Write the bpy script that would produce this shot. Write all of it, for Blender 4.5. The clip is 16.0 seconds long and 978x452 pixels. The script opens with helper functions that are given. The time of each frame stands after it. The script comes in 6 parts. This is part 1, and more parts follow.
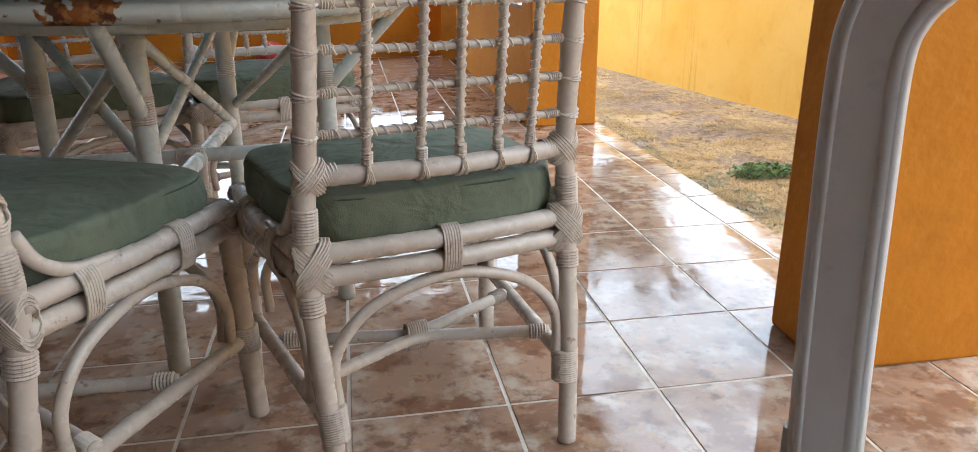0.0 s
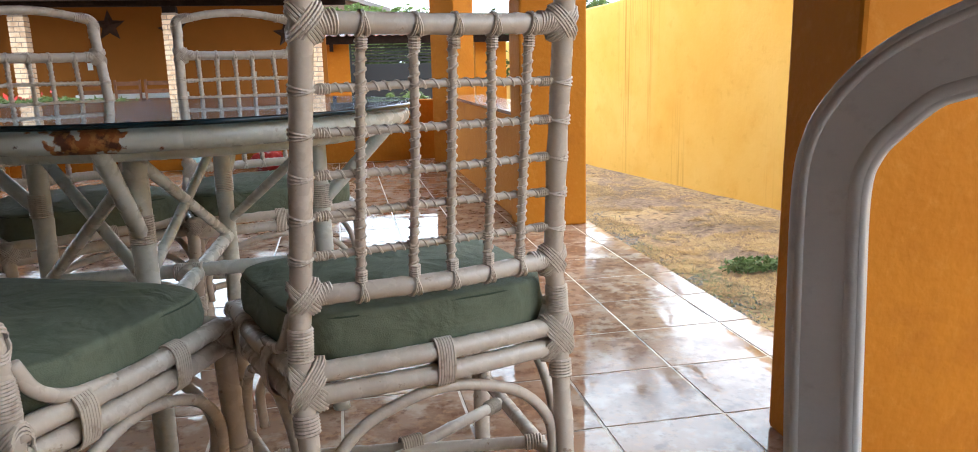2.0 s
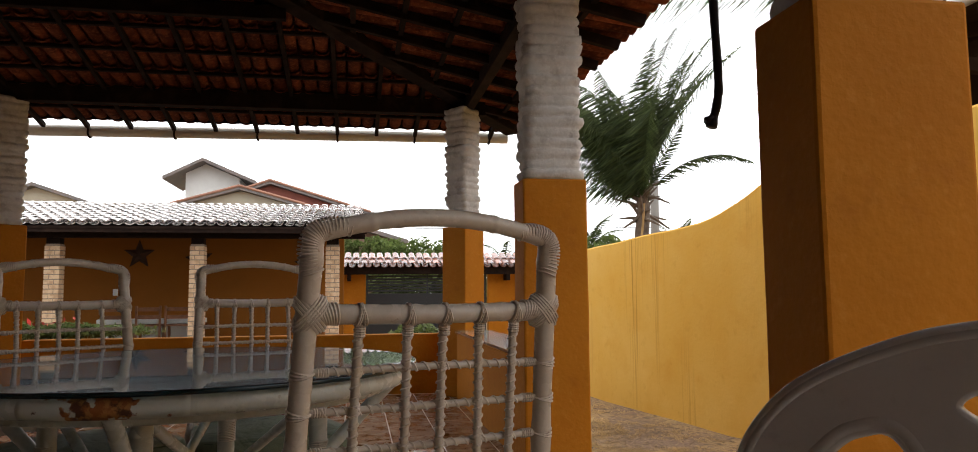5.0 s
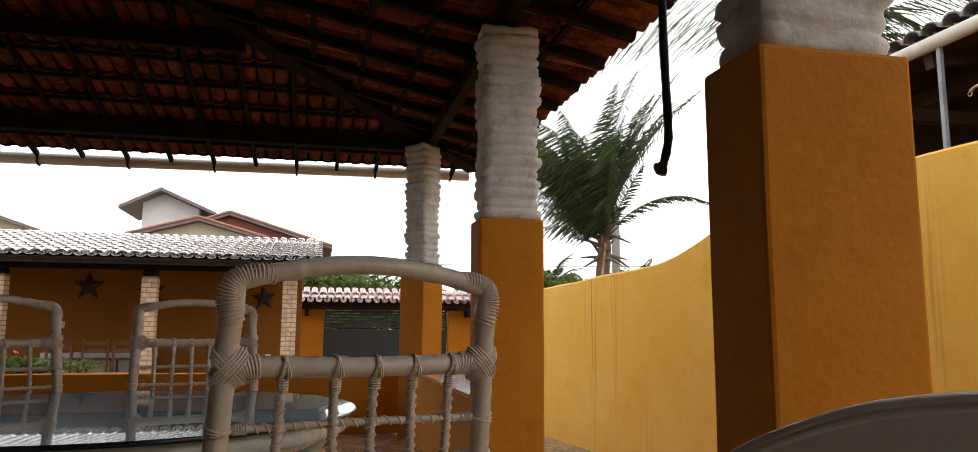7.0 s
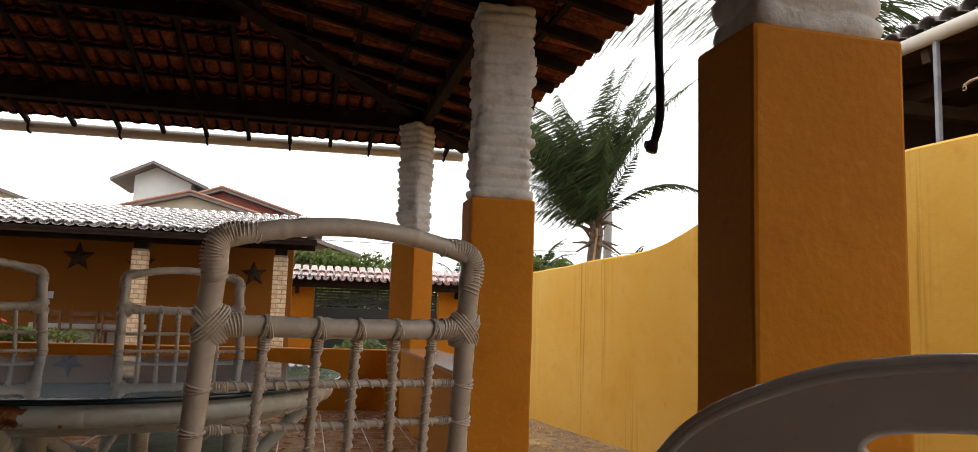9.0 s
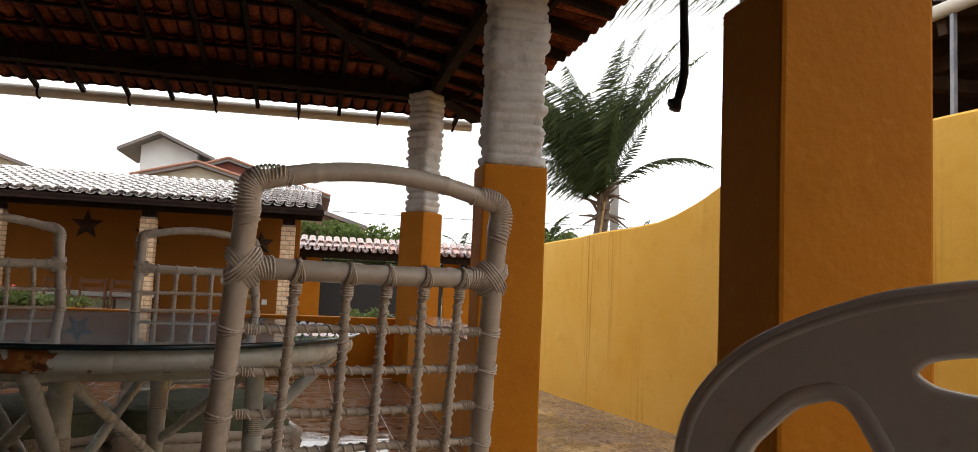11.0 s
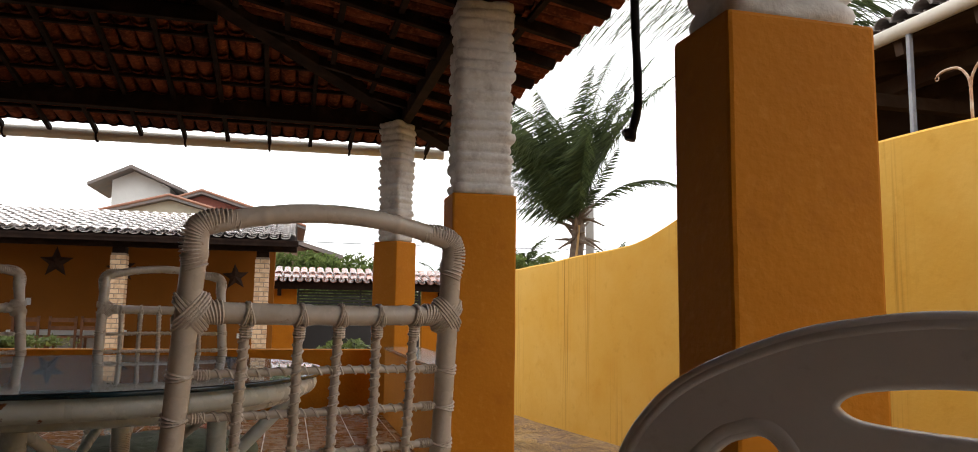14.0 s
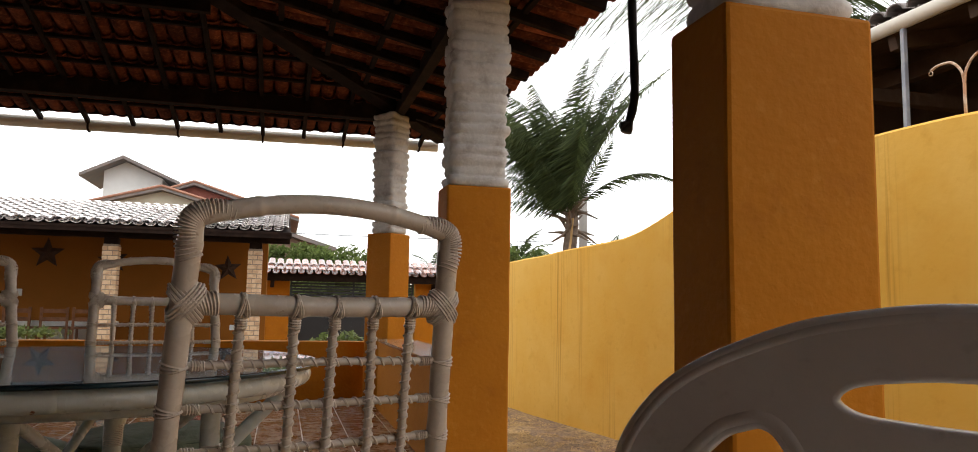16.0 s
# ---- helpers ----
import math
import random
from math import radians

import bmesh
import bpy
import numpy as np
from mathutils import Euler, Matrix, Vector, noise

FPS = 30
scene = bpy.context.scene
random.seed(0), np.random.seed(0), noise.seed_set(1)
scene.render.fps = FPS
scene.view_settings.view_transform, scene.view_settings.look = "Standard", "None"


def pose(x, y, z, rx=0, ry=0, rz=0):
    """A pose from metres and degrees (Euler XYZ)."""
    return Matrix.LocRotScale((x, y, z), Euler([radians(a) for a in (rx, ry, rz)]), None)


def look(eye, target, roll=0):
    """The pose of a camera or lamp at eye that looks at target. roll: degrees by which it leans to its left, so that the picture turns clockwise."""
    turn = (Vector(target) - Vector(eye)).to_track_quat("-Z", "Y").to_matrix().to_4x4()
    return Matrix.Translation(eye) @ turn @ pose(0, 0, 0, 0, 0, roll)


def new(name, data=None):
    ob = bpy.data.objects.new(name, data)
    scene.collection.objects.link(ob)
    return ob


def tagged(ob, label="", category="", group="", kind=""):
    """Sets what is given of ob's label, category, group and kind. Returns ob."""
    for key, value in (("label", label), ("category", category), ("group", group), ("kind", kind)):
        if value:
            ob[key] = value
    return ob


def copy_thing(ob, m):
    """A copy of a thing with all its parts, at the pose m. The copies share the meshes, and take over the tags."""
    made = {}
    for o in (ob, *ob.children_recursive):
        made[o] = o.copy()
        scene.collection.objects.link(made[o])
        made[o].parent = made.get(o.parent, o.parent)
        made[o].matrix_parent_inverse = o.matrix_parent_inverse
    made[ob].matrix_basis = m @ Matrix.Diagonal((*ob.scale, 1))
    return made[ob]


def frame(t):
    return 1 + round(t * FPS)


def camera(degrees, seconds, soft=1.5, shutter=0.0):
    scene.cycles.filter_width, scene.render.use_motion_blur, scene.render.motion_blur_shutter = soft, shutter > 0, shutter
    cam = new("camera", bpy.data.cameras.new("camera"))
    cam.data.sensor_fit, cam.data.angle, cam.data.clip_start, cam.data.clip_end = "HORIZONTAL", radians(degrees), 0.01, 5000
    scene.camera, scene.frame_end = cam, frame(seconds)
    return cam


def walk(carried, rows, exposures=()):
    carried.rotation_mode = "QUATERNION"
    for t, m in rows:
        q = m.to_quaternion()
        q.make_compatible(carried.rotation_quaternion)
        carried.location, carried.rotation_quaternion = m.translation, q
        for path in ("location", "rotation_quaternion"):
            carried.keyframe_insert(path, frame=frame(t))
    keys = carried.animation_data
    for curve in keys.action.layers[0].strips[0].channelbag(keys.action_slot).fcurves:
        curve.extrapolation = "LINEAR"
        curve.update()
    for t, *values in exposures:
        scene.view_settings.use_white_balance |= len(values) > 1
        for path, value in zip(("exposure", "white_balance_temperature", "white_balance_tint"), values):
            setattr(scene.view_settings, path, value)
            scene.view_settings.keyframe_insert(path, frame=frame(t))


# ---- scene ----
cam = camera(66.0, 16.0, soft=0.9)
PATH = [
    (0, (-0.04, -0.01, 0.874), (0.298, 1.848, 0.215), -0.2),
    (0.5, (-0.02, -0.002, 0.883), (0.44, 1.855, 0.3), -0.5),
    (1, (-0.029, -0.013, 0.895), (0.392, 1.871, 0.373), -0.3),
    (1.5, (-0.024, -0.013, 0.902), (0.409, 1.876, 0.409), -0.8),
    (2, (-0.038, -0.034, 0.912), (0.329, 1.888, 0.497), -1.4),
    (2.5, (-0.053, -0.075, 0.938), (0.203, 1.891, 0.672), -2.3),
    (3, (-0.053, -0.097, 0.948), (0.186, 1.883, 0.794), -1.9),
    (3.5, (-0.048, -0.097, 0.951), (0.187, 1.886, 0.836), -1.5),
    (4, (-0.047, -0.106, 0.958), (0.188, 1.879, 0.894), -1.4),
    (4.5, (-0.033, -0.115, 0.976), (0.189, 1.872, 1.033), -1.7),
    (4.7, (-0.024, -0.141, 0.995), (0.275, 1.832, 1.125), -0.9),
    (7, (0.042, -0.102, 1.034), (0.482, 1.83, 1.306), 0.3),
    (7.5, (0.039, -0.145, 1.018), (0.365, 1.809, 1.293), 0.2),
    (8, (0.039, -0.117, 1.031), (0.464, 1.815, 1.324), 2.2),
    (8.5, (0.046, -0.116, 1.037), (0.456, 1.818, 1.338), 2.0),
    (9, (0.054, -0.102, 1.007), (0.514, 1.831, 1.237), 1.9),
    (9.5, (0.026, -0.076, 0.962), (0.5, 1.862, 1.097), 3.2),
    (9.7, (0.026, -0.083, 0.963), (0.478, 1.859, 1.118), 2.5),
    (11.8, (0.014, -0.087, 0.964), (0.466, 1.854, 1.132), 2.5),
    (12, (0.028, -0.098, 0.976), (0.503, 1.835, 1.173), 2.4),
    (12.5, (0.061, -0.086, 0.99), (0.61, 1.825, 1.206), 0.8),
    (13, (0.061, -0.097, 0.979), (0.6, 1.819, 1.181), 1.0),
    (13.5, (0.057, -0.096, 0.977), (0.593, 1.821, 1.176), 1.2),
    (14, (0.057, -0.106, 0.982), (0.562, 1.815, 1.212), 0.8),
    (14.5, (0.058, -0.103, 0.983), (0.573, 1.816, 1.211), 0.8),
    (15, (0.055, -0.099, 0.987), (0.564, 1.82, 1.227), 1.0),
    (15.5, (0.057, -0.095, 0.983), (0.577, 1.824, 1.205), 1.2),
    (16, (0.053, -0.099, 0.981), (0.576, 1.82, 1.192), 1.0),
]
walk(cam, [(t, look(eye, target, roll)) for t, eye, target, roll in PATH], exposures=[(0, 1.55, 5500, 4), (1.5, 1.5, 5500, 4), (2.5, 1.42, 5700, 5), (3.0, 1.02, 6000, 7), (3.5, 0.7, 6300, 8), (4.0, 0.42, 6500, 10), (4.5, 0.15, 6600, 10), (7, 0.05, 6700, 10), (12, 0.08, 6700, 10), (16, 0.2, 6700, 10)])

# ---- light ----
SUN_EL, SUN_AZ = 66.0, 150.0
world = bpy.data.worlds.new("overcast_sky")
scene.world = world
world.use_nodes = True
wn, wl = world.node_tree.nodes, world.node_tree.links
wn.clear()
sky = wn.new("ShaderNodeTexSky")
sky.sky_type = "NISHITA"
sky.sun_disc = False
sky.sun_elevation, sky.sun_rotation = radians(SUN_EL), radians(SUN_AZ)
sky.air_density, sky.dust_density, sky.ozone_density = 1.0, 6.0, 1.0
cloud = wn.new("ShaderNodeMix")
cloud.data_type = "RGBA"
cloud.inputs[0].default_value = 0.85
cloud.inputs[7].default_value = (16.0, 16.3, 16.8, 1)
wl.new(sky.outputs[0], cloud.inputs[6])
back = wn.new("ShaderNodeBackground")
back.inputs[1].default_value = 0.125
wl.new(cloud.outputs[2], back.inputs[0])
wl.new(back.outputs[0], wn.new("ShaderNodeOutputWorld").inputs[0])
sun = new("sun", bpy.data.lights.new("sun", "SUN"))
sun.data.energy, sun.data.angle, sun.data.color = 0.4, radians(30), (1.0, 0.97, 0.92)
sun.matrix_world = look((math.sin(radians(SUN_AZ)) * 20, math.cos(radians(SUN_AZ)) * 20, 20 * math.tan(radians(SUN_EL))), (0, 0, 0))


# ---- materials ----
def material(name, colour, rough=0.6, metal=0.0, tones=(), scale=8.0, stretch=(1, 1, 1), bump=0.0, bump_scale=60.0, coat=0.0, rough_vary=0.0, island=0.0, detail=4.0, coords="Object", spec=0.5):
    """A painted or natural surface: colour varied by two noises (tones: second colour, amount), fine relief and uneven gloss."""
    m = bpy.data.materials.new(name)
    m.use_nodes = True
    n, l = m.node_tree.nodes, m.node_tree.links
    bsdf = n["Principled BSDF"]
    bsdf.inputs["Roughness"].default_value, bsdf.inputs["Metallic"].default_value = rough, metal
    bsdf.inputs["Coat Weight"].default_value = coat
    bsdf.inputs["Specular IOR Level"].default_value = spec
    bsdf.inputs["Coat Roughness"].default_value = 0.08
    where = n.new("ShaderNodeTexCoord")
    mapping = n.new("ShaderNodeMapping")
    mapping.inputs["Scale"].default_value = stretch
    l.new(where.outputs[coords], mapping.inputs[0])
    shift = n.new("ShaderNodeObjectInfo")
    add = n.new("ShaderNodeVectorMath")
    add.operation = "MULTIPLY_ADD"
    l.new(shift.outputs["Random"], add.inputs[0])
    add.inputs[1].default_value = (17.0, 9.0, 5.0)
    l.new(mapping.outputs[0], add.inputs[2])
    spot = add.outputs[0]
    colour_out = None
    base = n.new("ShaderNodeRGB")
    base.outputs[0].default_value = (*colour, 1)
    colour_out = base.outputs[0]
    for k, (tone, amount, size, low, high) in enumerate(tones):
        tex = n.new("ShaderNodeTexNoise")
        tex.inputs["Scale"].default_value, tex.inputs["Detail"].default_value, tex.inputs["Roughness"].default_value = size, detail, 0.6
        l.new(spot, tex.inputs["Vector"])
        ramp = n.new("ShaderNodeMapRange")
        ramp.inputs[1].default_value, ramp.inputs[2].default_value = low, high
        ramp.inputs[4].default_value = amount
        l.new(tex.outputs[0], ramp.inputs[0])
        mix = n.new("ShaderNodeMix")
        mix.data_type = "RGBA"
        mix.inputs[7].default_value = (*tone, 1)
        l.new(ramp.outputs[0], mix.inputs[0])
        l.new(colour_out, mix.inputs[6])
        colour_out = mix.outputs[2]
    if island:
        geo = n.new("ShaderNodeNewGeometry")
        mul = n.new("ShaderNodeMapRange")
        mul.inputs[3].default_value, mul.inputs[4].default_value = 1 - island, 1 + island * 0.6
        l.new(geo.outputs["Random Per Island"], mul.inputs[0])
        hsv = n.new("ShaderNodeHueSaturation")
        l.new(mul.outputs[0], hsv.inputs["Value"])
        l.new(colour_out, hsv.inputs["Color"])
        colour_out = hsv.outputs[0]
    l.new(colour_out, bsdf.inputs["Base Color"])
    if rough_vary:
        tex = n.new("ShaderNodeTexNoise")
        tex.inputs["Scale"].default_value, tex.inputs["Detail"].default_value = scale, 3
        l.new(spot, tex.inputs["Vector"])
        ramp = n.new("ShaderNodeMapRange")
        ramp.inputs[1].default_value, ramp.inputs[2].default_value = 0.35, 0.65
        ramp.inputs[3].default_value, ramp.inputs[4].default_value = max(rough - rough_vary, 0.02), rough + rough_vary
        l.new(tex.outputs[0], ramp.inputs[0])
        l.new(ramp.outputs[0], bsdf.inputs["Roughness"])
    if bump:
        tex = n.new("ShaderNodeTexNoise")
        tex.inputs["Scale"].default_value, tex.inputs["Detail"].default_value = bump_scale, 5
        l.new(spot, tex.inputs["Vector"])
        b = n.new("ShaderNodeBump")
        b.inputs["Strength"].default_value, b.inputs["Distance"].default_value = bump, 0.004
        l.new(tex.outputs[0], b.inputs["Height"])
        l.new(b.outputs[0], bsdf.inputs["Normal"])
    return m


RATTAN = material("painted_rattan", (0.56, 0.49, 0.41), 0.27, tones=(((0.47, 0.40, 0.33), 0.6, 12, 0.45, 0.7), ((0.65, 0.575, 0.485), 0.5, 60, 0.5, 0.7), ((0.26, 0.17, 0.11), 0.7, 30, 0.66, 0.71)), bump=0.12, bump_scale=90, rough_vary=0.1, scale=25)
TABLECANE = material("pale_table_rattan", (0.58, 0.59, 0.54), 0.28, tones=(((0.50, 0.46, 0.38), 0.6, 9, 0.45, 0.7), ((0.68, 0.66, 0.60), 0.5, 50, 0.5, 0.7), ((0.30, 0.21, 0.13), 0.6, 26, 0.66, 0.72)), bump=0.1, bump_scale=80, rough_vary=0.1, scale=25)
BIND = material("painted_binding", (0.57, 0.50, 0.42), 0.36, tones=(((0.33, 0.25, 0.18), 0.7, 60, 0.52, 0.7),), bump=0.2, bump_scale=160)
GREEN = material("green_canvas", (0.112, 0.134, 0.086), 0.75, tones=(((0.165, 0.19, 0.13), 0.7, 5, 0.4, 0.65), ((0.05, 0.07, 0.04), 0.5, 30, 0.5, 0.75)), bump=0.35, bump_scale=420)
def wrinkle(m, size, depth):
    """Adds slack folds to a cloth's relief."""
    n, l = m.node_tree.nodes, m.node_tree.links
    bsdf = n["Principled BSDF"]
    fine = bsdf.inputs["Normal"].links[0].from_socket
    co = n.new("ShaderNodeTexCoord")
    tex = n.new("ShaderNodeTexNoise")
    tex.inputs["Scale"].default_value, tex.inputs["Detail"].default_value, tex.inputs["Distortion"].default_value = size, 2.5, 1.6
    l.new(co.outputs["Object"], tex.inputs["Vector"])
    b = n.new("ShaderNodeBump")
    b.inputs["Strength"].default_value, b.inputs["Distance"].default_value = 0.5, depth
    l.new(tex.outputs[0], b.inputs["Height"])
    l.new(fine, b.inputs["Normal"])
    l.new(b.outputs[0], bsdf.inputs["Normal"])


wrinkle(GREEN, 9.0, 0.02)
PIPING = material("green_piping", (0.045, 0.07, 0.042), 0.8, bump=0.3, bump_scale=500)
ORANGE = material("ochre_pillar_paint", (0.49, 0.182, 0.013), 0.75, spec=0.14, tones=(((0.43, 0.15, 0.01), 0.7, 2.2, 0.4, 0.66), ((0.58, 0.255, 0.04), 0.4, 26, 0.55, 0.75), ((0.36, 0.125, 0.012), 0.5, 6, 0.56, 0.72)), bump=0.85, bump_scale=36)
# pillar ochre darkened, with the veranda's shade mixed into the colour
OCHRE_SHADED = material("shaded_annex_ochre", (0.25, 0.088, 0.011), 0.75, spec=0.15, tones=(((0.20, 0.072, 0.009), 0.6, 1.2, 0.4, 0.7),), bump=0.2, bump_scale=20)
WHITEWASH = material("whitewashed_brick", (0.62, 0.605, 0.58), 0.8, spec=0.2, tones=(((0.40, 0.375, 0.35), 0.8, 9, 0.48, 0.68), ((0.76, 0.745, 0.71), 0.5, 40, 0.5, 0.7)), bump=1.0, bump_scale=48)
DARKWOOD = material("dark_stained_wood", (0.014, 0.008, 0.006), 0.8, spec=0.08, tones=(((0.035, 0.02, 0.014), 0.7, 6, 0.45, 0.7),), stretch=(1, 1, 1), bump=0.3, bump_scale=40)
CLAY = material("clay_roof_tile", (0.20, 0.056, 0.026), 0.9, spec=0.08, tones=(((0.06, 0.018, 0.01), 0.85, 5, 0.38, 0.62), ((0.38, 0.125, 0.055), 0.5, 30, 0.5, 0.7)), bump=0.3, bump_scale=60, island=0.35)
# near-white base and tone paint the sky's sheen onto wet red clay
SHEENCLAY = material("sheen_whitened_roof_tile", (0.66, 0.57, 0.53), 0.08, tones=(((0.80, 0.77, 0.75), 0.9, 6, 0.34, 0.54), ((0.34, 0.17, 0.12), 0.4, 18, 0.55, 0.7)), bump=0.15, bump_scale=50, island=0.3, coat=1.0)
GATECLAY = material("damp_roof_tile", (0.36, 0.13, 0.085), 0.2, tones=(((0.58, 0.40, 0.34), 0.6, 7, 0.5, 0.62), ((0.2, 0.08, 0.05), 0.6, 16, 0.5, 0.65)), bump=0.2, bump_scale=50, island=0.4, coat=0.5)
GROUT = material("wet_grout", (0.66, 0.58, 0.48), 0.3, tones=(((0.13, 0.10, 0.075), 0.95, 3.4, 0.5, 0.6), ((0.78, 0.72, 0.62), 0.7, 9, 0.5, 0.65)), bump=0.3, bump_scale=150)
CONCRETE = material("grey_concrete", (0.34, 0.32, 0.29), 0.7, tones=(((0.22, 0.2, 0.18), 0.6, 5, 0.4, 0.7),), bump=0.4, bump_scale=60)
PVC = material("cream_gutter_plastic", (0.62, 0.57, 0.48), 0.4, tones=(((0.42, 0.37, 0.3), 0.5, 6, 0.5, 0.75),), bump=0.05)
PLASTIC = material("white_chair_plastic", (0.75, 0.735, 0.715), 0.2, tones=(((0.62, 0.60, 0.58), 0.6, 5, 0.4, 0.7), ((0.50, 0.47, 0.45), 0.35, 50, 0.6, 0.75)), bump=0.08, bump_scale=120, rough_vary=0.08)
PLASTIC.node_tree.nodes["Principled BSDF"].inputs["Subsurface Weight"].default_value = 0.05
PLASTIC.node_tree.nodes["Principled BSDF"].inputs["Subsurface Radius"].default_value = (1.0, 0.95, 0.9)
PLASTIC.node_tree.nodes["Principled BSDF"].inputs["Subsurface Scale"].default_value = 0.03
BLACKPAINT = material("black_gate_paint", (0.012, 0.013, 0.016), 0.45, bump=0.1)
BRICK = material("pale_face_brick", (0.60, 0.43, 0.27), 0.8, tones=(((0.42, 0.25, 0.14), 0.8, 9, 0.45, 0.6),), bump=0.4, bump_scale=70, island=0.2)
MORTAR = material("shaded_mortar", (0.25, 0.19, 0.14), 0.9, bump=0.3, bump_scale=90)
RUBBER = material("black_rubber_hose", (0.015, 0.013, 0.012), 0.5, bump=0.2, bump_scale=90)
SHEDWOOD = material("weathered_shed_timber", (0.055, 0.034, 0.024), 0.8, spec=0.1, tones=(((0.085, 0.055, 0.04), 0.7, 5, 0.45, 0.65),), bump=0.3, bump_scale=40)
LEAF = material("leaf_green", (0.115, 0.16, 0.045), 0.5, tones=(((0.19, 0.235, 0.075), 0.7, 3, 0.4, 0.65),), island=0.45)
PALMLEAF = material("palm_leaf_green", (0.058, 0.084, 0.028), 0.7, spec=0.25, tones=(((0.13, 0.165, 0.055), 0.7, 2, 0.4, 0.65),), island=0.45)
BARK = material("palm_bark", (0.16, 0.12, 0.09), 0.9, tones=(((0.07, 0.05, 0.04), 0.8, 9, 0.4, 0.65),), bump=0.8, bump_scale=25)
STRAW = material("dry_straw", (0.54, 0.35, 0.15), 0.9, tones=(((0.60, 0.43, 0.22), 0.7, 3, 0.4, 0.7), ((0.30, 0.19, 0.09), 0.7, 1.1, 0.45, 0.6)), island=0.45, spec=0.1)
WEEDS = material("green_weed", (0.11, 0.17, 0.05), 0.6, tones=(((0.16, 0.19, 0.08), 0.7, 6, 0.4, 0.65),), island=0.45)
REDFLOWER = material("red_petals", (0.55, 0.04, 0.03), 0.5, island=0.3)
STARMETAL = material("dark_star_metal", (0.045, 0.026, 0.018), 0.8, spec=0.15, tones=(((0.09, 0.05, 0.035), 0.6, 9, 0.4, 0.7),))
HOUSEWALL = material("white_house_wall", (0.72, 0.72, 0.70), 0.7, tones=(((0.6, 0.6, 0.58), 0.6, 1.5, 0.4, 0.7),), bump=0.1)
BEIGE = material("beige_gable_wall", (0.46, 0.42, 0.33), 0.8, tones=(((0.38, 0.34, 0.26), 0.6, 1.5, 0.4, 0.7),), bump=0.1)
GREYROOF = material("weathered_roof", (0.14, 0.13, 0.125), 0.6, tones=(((0.25, 0.17, 0.135), 0.6, 2, 0.4, 0.7),), bump=0.4, bump_scale=12)
GREYWALL = material("grey_house_render", (0.24, 0.225, 0.205), 0.85, tones=(((0.19, 0.18, 0.165), 0.6, 1.3, 0.4, 0.7),), bump=0.2, bump_scale=30)
# sand tint of the unseen closing walls, picked for its bounce
BOUNCEPAINT = material("sand_bounce_paint", (0.30, 0.24, 0.18), 0.85, tones=(((0.26, 0.20, 0.15), 0.6, 1.3, 0.4, 0.7),), bump=0.2, bump_scale=30)
PAVING = material("low_bounce_paving", (0.16, 0.13, 0.105), 0.35, tones=(((0.10, 0.085, 0.07), 0.7, 1.8, 0.4, 0.65),), bump=0.3, bump_scale=40)
STONE = material("bench_granite", (0.5, 0.45, 0.38), 0.12, tones=(((0.3, 0.26, 0.22), 0.6, 50, 0.45, 0.65),), coat=0.6)


